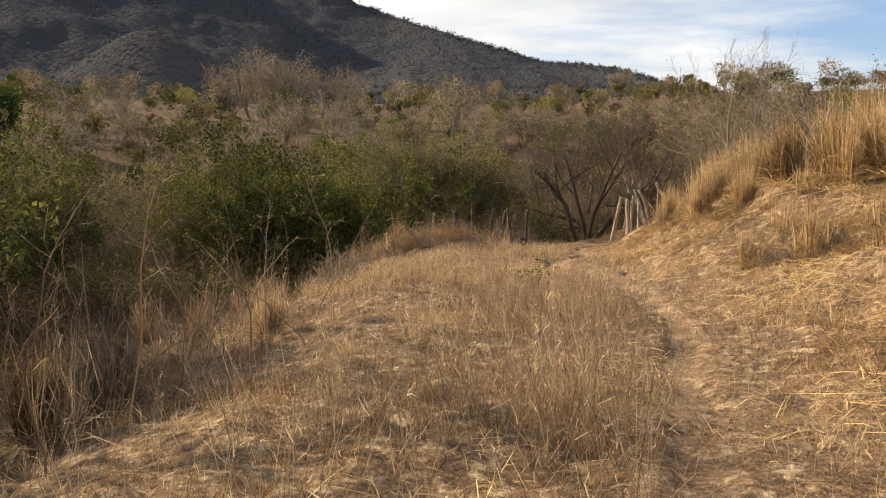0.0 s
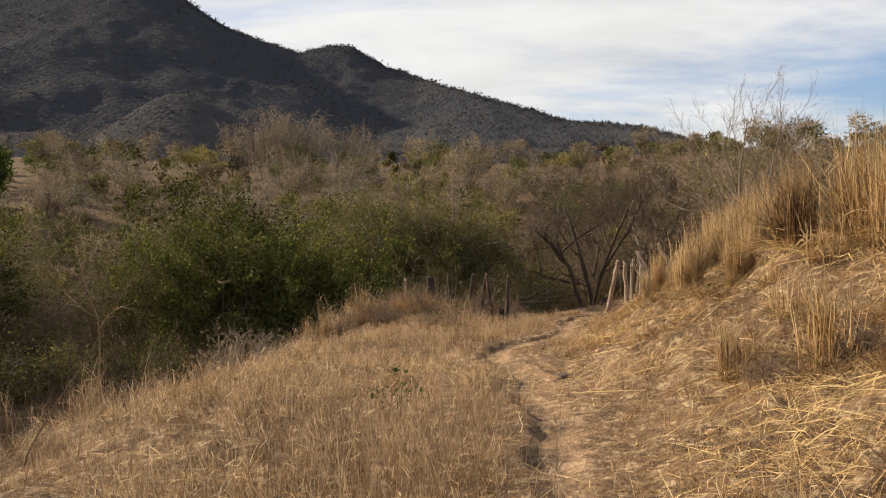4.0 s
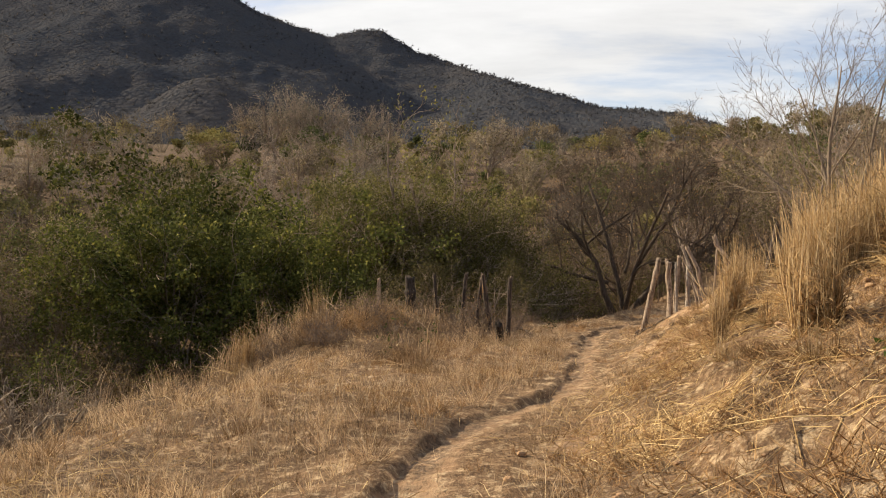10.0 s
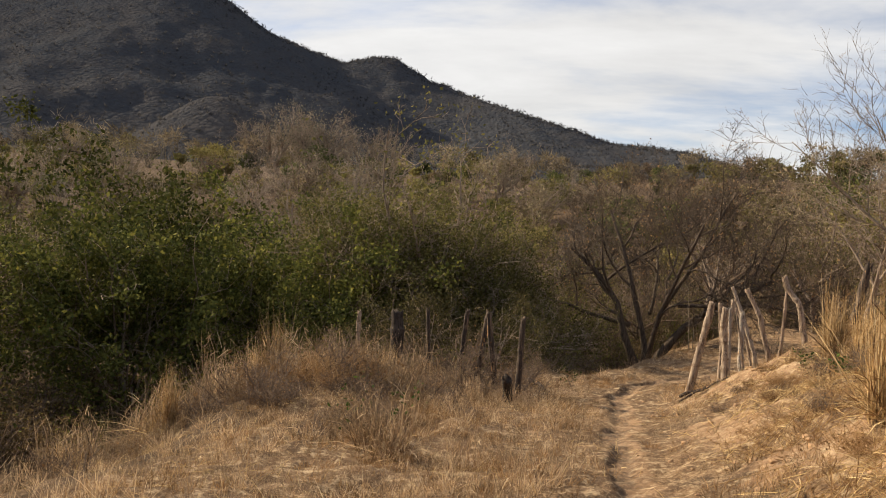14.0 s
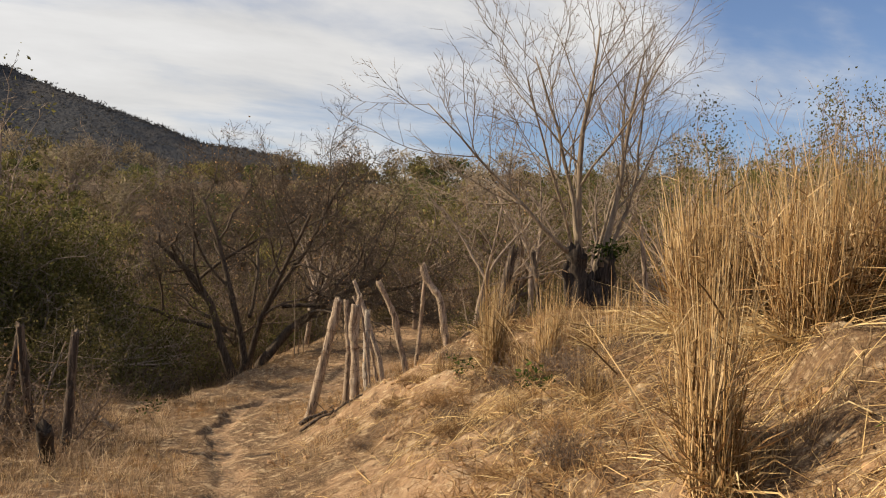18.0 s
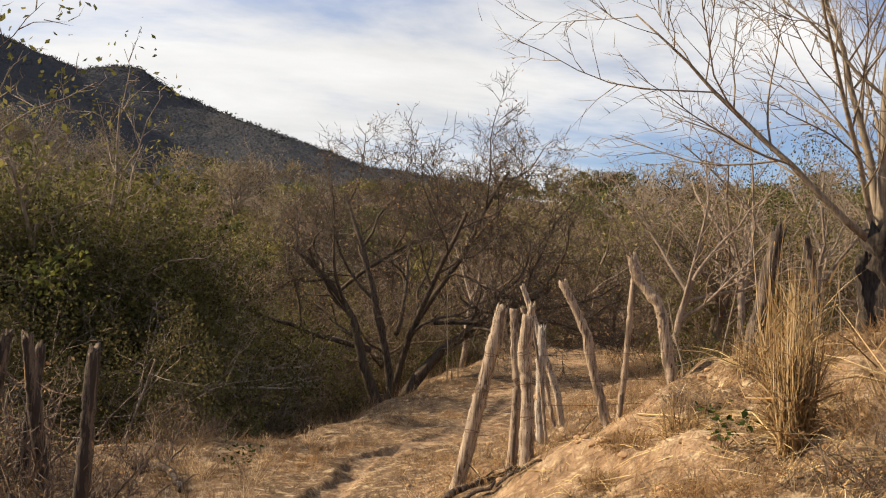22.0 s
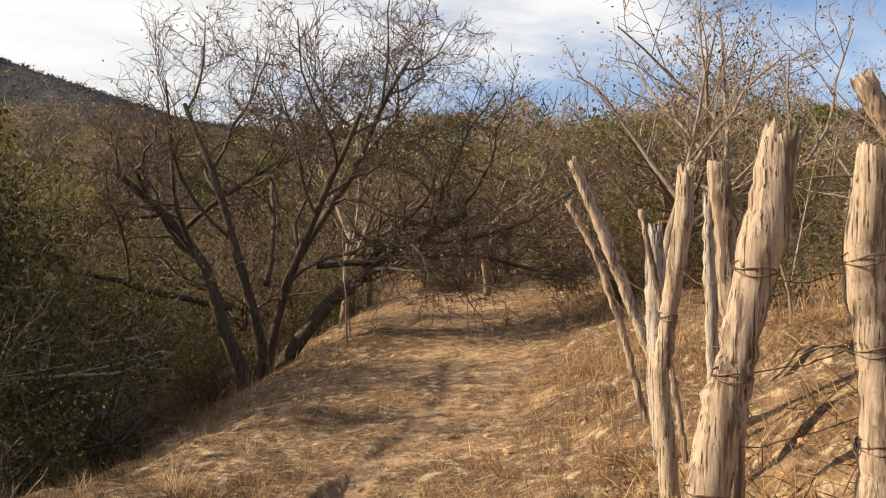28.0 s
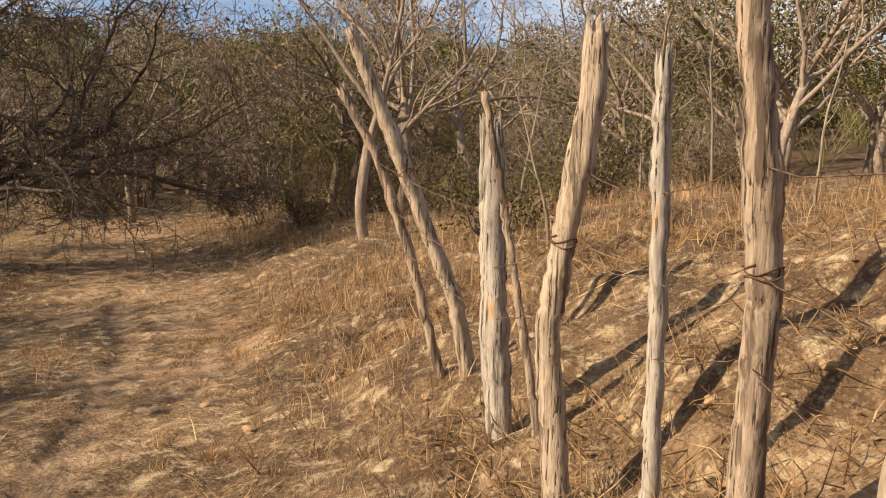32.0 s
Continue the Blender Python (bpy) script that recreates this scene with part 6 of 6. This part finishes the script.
def weed_weight(x, y):
    return np.where(over_brow(x, y, -5.0) & ~over_brow(x, y, 2.5), 1.0, 0.0) * np.clip(0.4 + grid_noise(x, y, 1.4, 51), 0, 1) * np.interp(y, [5, 14, 20, 29, 33], [0.2, 0.35, 1, 1, 0.12])


# pale weeds standing before the hedge
p, q = many(36000, (-12, 3, 12, 52), weed_weight, 52)
n = len(p)
l = q.uniform(0.3, 1.25, (n, 1)) * q.uniform(0.5, 1, (n, 1))
d = unit(q.normal(size=(n, 3)) * [0.3, 0.3, 0] + [0, 0, 1])
g = Geo().add(*sticks(p - [0, 0, 0.03], p + d * l, q.normal(size=(n, 3)) * 0.07 * l, q.uniform(0.003, 0.0065, n), 0.6))
i = q.integers(0, n, n * 2)
s = p[i] + d[i] * l[i] * q.uniform(0.3, 0.95, (len(i), 1))
e = s + unit(q.normal(size=(len(i), 3)) + [0, 0, 0.6]) * q.uniform(0.06, 0.28, (len(i), 1))
g.add(*sticks(s, e, q.normal(size=(len(i), 3)) * 0.015, 0.0028, 0.6))
stuff("dry_weeds", g.mesh("dry_weeds", PALE), "pale dead weeds standing along the hedge", "weeds")


def lump(name, seed, size, material, squash=0.7):
    q = np.random.default_rng(seed)
    bm = bmesh.new()
    bmesh.ops.create_icosphere(bm, subdivisions=2, radius=1.0)
    v0 = Vector(q.normal(size=3) * 5)
    for v in bm.verts:
        k = 1 + 0.35 * noise.noise(v.co * 1.1 + v0) + 0.12 * noise.noise(v.co * 3 + v0)
        v.co = Vector((v.co.x * k, v.co.y * k * 0.8, v.co.z * k * squash)) * size
    me = bpy.data.meshes.new(name)
    bm.to_mesh(me)
    bm.free()
    me.materials.append(material)
    return me


stone = tagged(new("stone", lump("stone", 1, 0.065, STONE)), "small dark stone lying on the sandy path", "stone")
stone.location = (2.98, 13.75, on(2.98, 13.75) + 0.02)
clods = [lump("clod", 20 + i, 1.0, CLOD, 0.6) for i in range(3)]
rng = np.random.default_rng(23)
for i in range(280):
    y = rng.uniform(9, 37) if i % 3 else rng.uniform(18, 32)
    x = float(trail_x(y)) + rng.uniform(0.35, 3.6)
    ob = tagged(new("clod", clods[i % 3]), "small clod of dry earth on the bank", "clod", "earth clods")
    s = 0.012 + 0.042 * rng.random() ** 2.2
    ob.matrix_basis = Matrix.LocRotScale((x, y, on(x, y) + s * 0.2), Euler((0, 0, rng.uniform(0, 6))), (s, s, s))


# ---- dry grass and brush over the field behind the fence and beside the road ----
def field_weight(x, y):
    d = off_trail(x, y)
    patch = np.clip(0.3 + 1.0 * grid_noise(x, y, 2.4, 61), 0, 1)
    side = np.interp(d, [1.3, 2.2, 16], [0, 1, 0.8]) + np.interp(d, [-4.5, -3.5, -2.0, -1.4], [0.4, 0.35, 0.15, 0])
    return side * patch * np.interp(y, [27, 31, 34, 52], [0, 0.5, 1, 1])


p, q = many(90000, (4, 27, 24, 53), field_weight, 62)
n = len(p)
l = q.uniform(0.12, 0.5, (n, 1)) * np.interp(p[:, 1], [30, 36, 40], [0.35, 0.6, 1.0])[:, None] * np.clip(0.9 + 0.6 * grid_noise(p[:, 0], p[:, 1], 3.0, 63), 0.3, 1.4)[:, None]
d = unit(q.normal(size=(n, 3)) * [0.35, 0.35, 0] + [0, 0, 1])
stuff("field_grass", Geo().add(*blades(p - [0, 0, 0.02], p + d * l, q.normal(size=(n, 3)) * 0.05 * l, q.uniform(0.004, 0.010, n), q)).mesh("field_grass", FIELD), "russet dry grass over the field and road verge", "grass")


# tangled dead stems over the bank
def bank_weight(x, y):
    return np.interp(off_trail(x, y), [0.7, 1.4, 5.5, 8], [0, 1, 1, 0]) * np.clip(0.25 + 1.1 * grid_noise(x, y, 1.1, 71), 0, 1) * np.interp(y, [3, 8, 18, 22, 31, 36, 44], [0.5, 1, 0.7, 0.9, 0.9, 0.6, 0])


p, q = many(240000, (2, 3, 11, 44), bank_weight, 72)
n = len(p)
l = q.uniform(0.06, 0.42, (n, 1)) * q.uniform(0.4, 1, (n, 1))
d = unit(q.normal(size=(n, 3)) * [1, 1, 0.3] + [0, 0, 0.55])
stuff("bank_brush", Geo().add(*sticks(p, p + d * l, q.normal(size=(n, 3)) * 0.05 * l, q.uniform(0.0018, 0.0045, n), 0.6)).mesh("bank_brush", DEAD_LEAF), "tangle of dead brown stems on the bank", "brush")


# ---- a green weed in the dry grass, and pale arching stalks at the slope's edge ----
def green_weed(x, y, h, seed):
    w = Wood(seed)
    for _ in range(4):
        w.grow((0, 0, -0.03), (w.rng.normal() * 0.5, w.rng.normal() * 0.5, 1), h, 0.005, [dict(steps=5, wob=0.15, up=0.02, sides=4, taper=0.4), dict(count=(5, 7), angle=55, length=0.4, wob=0.2, steps=2, twig=True, thin=0.6, least=0.002, **{"from": 0.3})])
    ob = thing("green_weed", "small green leafy weed growing in the dry grass", "weed", (x, y, on(x, y)), "green weeds")
    part("stalk", w.twig_geo(w.limb_geo()).mesh("weed_stalk", TWIG_WARM), ob)
    part("foliage", w.leaf_geo(70, 0.06, 0.03, 0.1, 0.5).mesh("weed_foliage", FRESH), ob)


for i, (x, y, h) in enumerate(((1.25, 11.2, 0.5), (6.9, 25.6, 0.3), (1.35, 23.6, 0.75), (7.4, 28.3, 0.3), (5.6, 16.4, 0.35), (4.2, 33.0, 0.4), (6.6, 21.4, 0.35))):
    green_weed(x, y, h, 820 + i)


def tall_stalk(x, y, h, lean, seed):
    w = Wood(seed)
    w.grow((0, 0, -0.05), (lean, w.rng.normal() * 0.15, 1), h, 0.0085, [dict(steps=9, wob=0.13, up=-0.02, sides=5, taper=0.35), dict(count=(4, 7), angle=38, length=0.28, wob=0.2, steps=3, twig=True, thin=0.6, least=0.003, **{"from": 0.45}), dict(count=(2, 3), angle=40, length=0.4, wob=0.2, steps=2, twig=True, thin=0.7, least=0.002)])
    ob = thing("dry_stalk", "tall bare pale weed stalk arching over the slope", "weed", (x, y, on(x, y)), "dry stalks")
    part("stalk", w.limb_geo().mesh("stalk", PALE), ob)
    part("branchwork", w.twig_geo().mesh("stalk_branchwork", PALE), ob)


bones = shrub(88, BARK_PALE, DEAD_LEAF, 1.15, 9, 0, 0.05, "pale leafless dead bush on the brow of the slope", (3, 4), 0.2, 0.9)
place(bones, -2.3, 18.7, 0.4, 0.95)
bones["group"] = "dead bushes on the brow"
for x, y, size in ((-2.75, 19.3, 0.8), (-2.0, 19.3, 0.6), (-3.2, 22.4, 0.6)):
    place(copy_thing(bones, Matrix()), x, y, x * 3, size)
thorn = shrub(89, TWIG_WARM, DEAD_LEAF, 1.2, 8, 120, 0.045, "dark leafless thorny tangle round the old posts", (4, 5), 0.2, 0.9)
place(thorn, 2.35, 31.2, 0.4, 0.9)
thorn["group"] = "thorny tangles"
for x, y, size in ((1.6, 31.7, 0.95), (0.9, 31.6, 0.8), (0.1, 31.9, 0.95), (2.85, 30.5, 0.7), (-0.7, 31.7, 0.85), (2.0, 32.4, 1.1), (3.0, 31.4, 0.6), (1.2, 32.6, 1.1), (2.1, 30.2, 0.55), (0.4, 30.9, 0.7), (-1.6, 31.4, 0.8), (3.2, 33.4, 0.7), (3.6, 35.0, 0.6), (1.5, 27.6, 0.5), (2.2, 26.0, 0.4), (0.2, 27.0, 0.55), (-0.6, 26.6, 0.6), (0.8, 26.2, 0.5), (-1.4, 27.6, 0.6), (1.2, 25.2, 0.45), (-0.2, 25.6, 0.45), (-2.2, 27.0, 0.6), (0.4, 28.4, 0.6), (-1.0, 28.8, 0.55), (1.6, 28.8, 0.5), (-3.0, 25.6, 0.6), (-2.4, 24.2, 0.5), (0.6, 23.8, 0.35)):
    place(copy_thing(thorn, Matrix()), x, y, x * 5, size)


def fallen_log(a, b, r, seed, label):
    """A dead branch lying on the ground, with stubs of twigs."""
    q = np.random.default_rng(seed)
    n = 14
    u = np.linspace(0, 1, n)
    pts = np.stack([a[0] + (b[0] - a[0]) * u + 0.03 * q.normal(size=n), a[1] + (b[1] - a[1]) * u + 0.03 * q.normal(size=n), 0 * u], -1)
    pts[:, 2] = height(pts[:, 0], pts[:, 1]) + r * 0.75 + 0.05 * np.sin(u * math.pi)
    ob = thing("fallen_branch", label, "branch", tuple(pts[0]), "fallen branches")
    part("stem", Geo().add(*tube(pts - pts[0], r * (1.1 - 0.5 * u), 10, q, 0.12)).mesh("fallen_stem", POST_DARK, True), ob)
    i = q.integers(2, n - 1, 9)
    d = unit(q.normal(size=(9, 3)) + [0, 0, 0.5]) * q.uniform(0.08, 0.35, (9, 1))
    part("branchwork", Geo().add(*sticks(pts[i] - pts[0], pts[i] - pts[0] + d, d * 0 + q.normal(size=(9, 3)) * 0.03, r * 0.22, 0.6)).mesh("fallen_twigs", BARK_DARK), ob)


fallen_log((6.0, 30.6), (7.1, 31.3), 0.034, 871, "dark dead branch lying at the foot of the fence")
fallen_log((3.0, 33.6), (3.6, 32.2), 0.05, 872, "dark rotten branch fallen beside the old fence")
fallen_log((5.9, 30.3), (6.7, 30.0), 0.02, 873, "thin dead branch lying at the foot of the fence")
rs = np.random.default_rng(830)
for i in range(64):
    y = rs.uniform(4.5, 31.5) if i < 46 else rs.uniform(4.6, 9.0)
    edge = float(np.interp(y, BROW_Y, BROW_X))
    x = edge + rs.uniform(0.2, 4.2) if y > 12 else rs.uniform(-4.2, -1.3)
    tall_stalk(x, y, rs.uniform(0.8, 1.9), rs.normal() * 0.25, 840 + i)
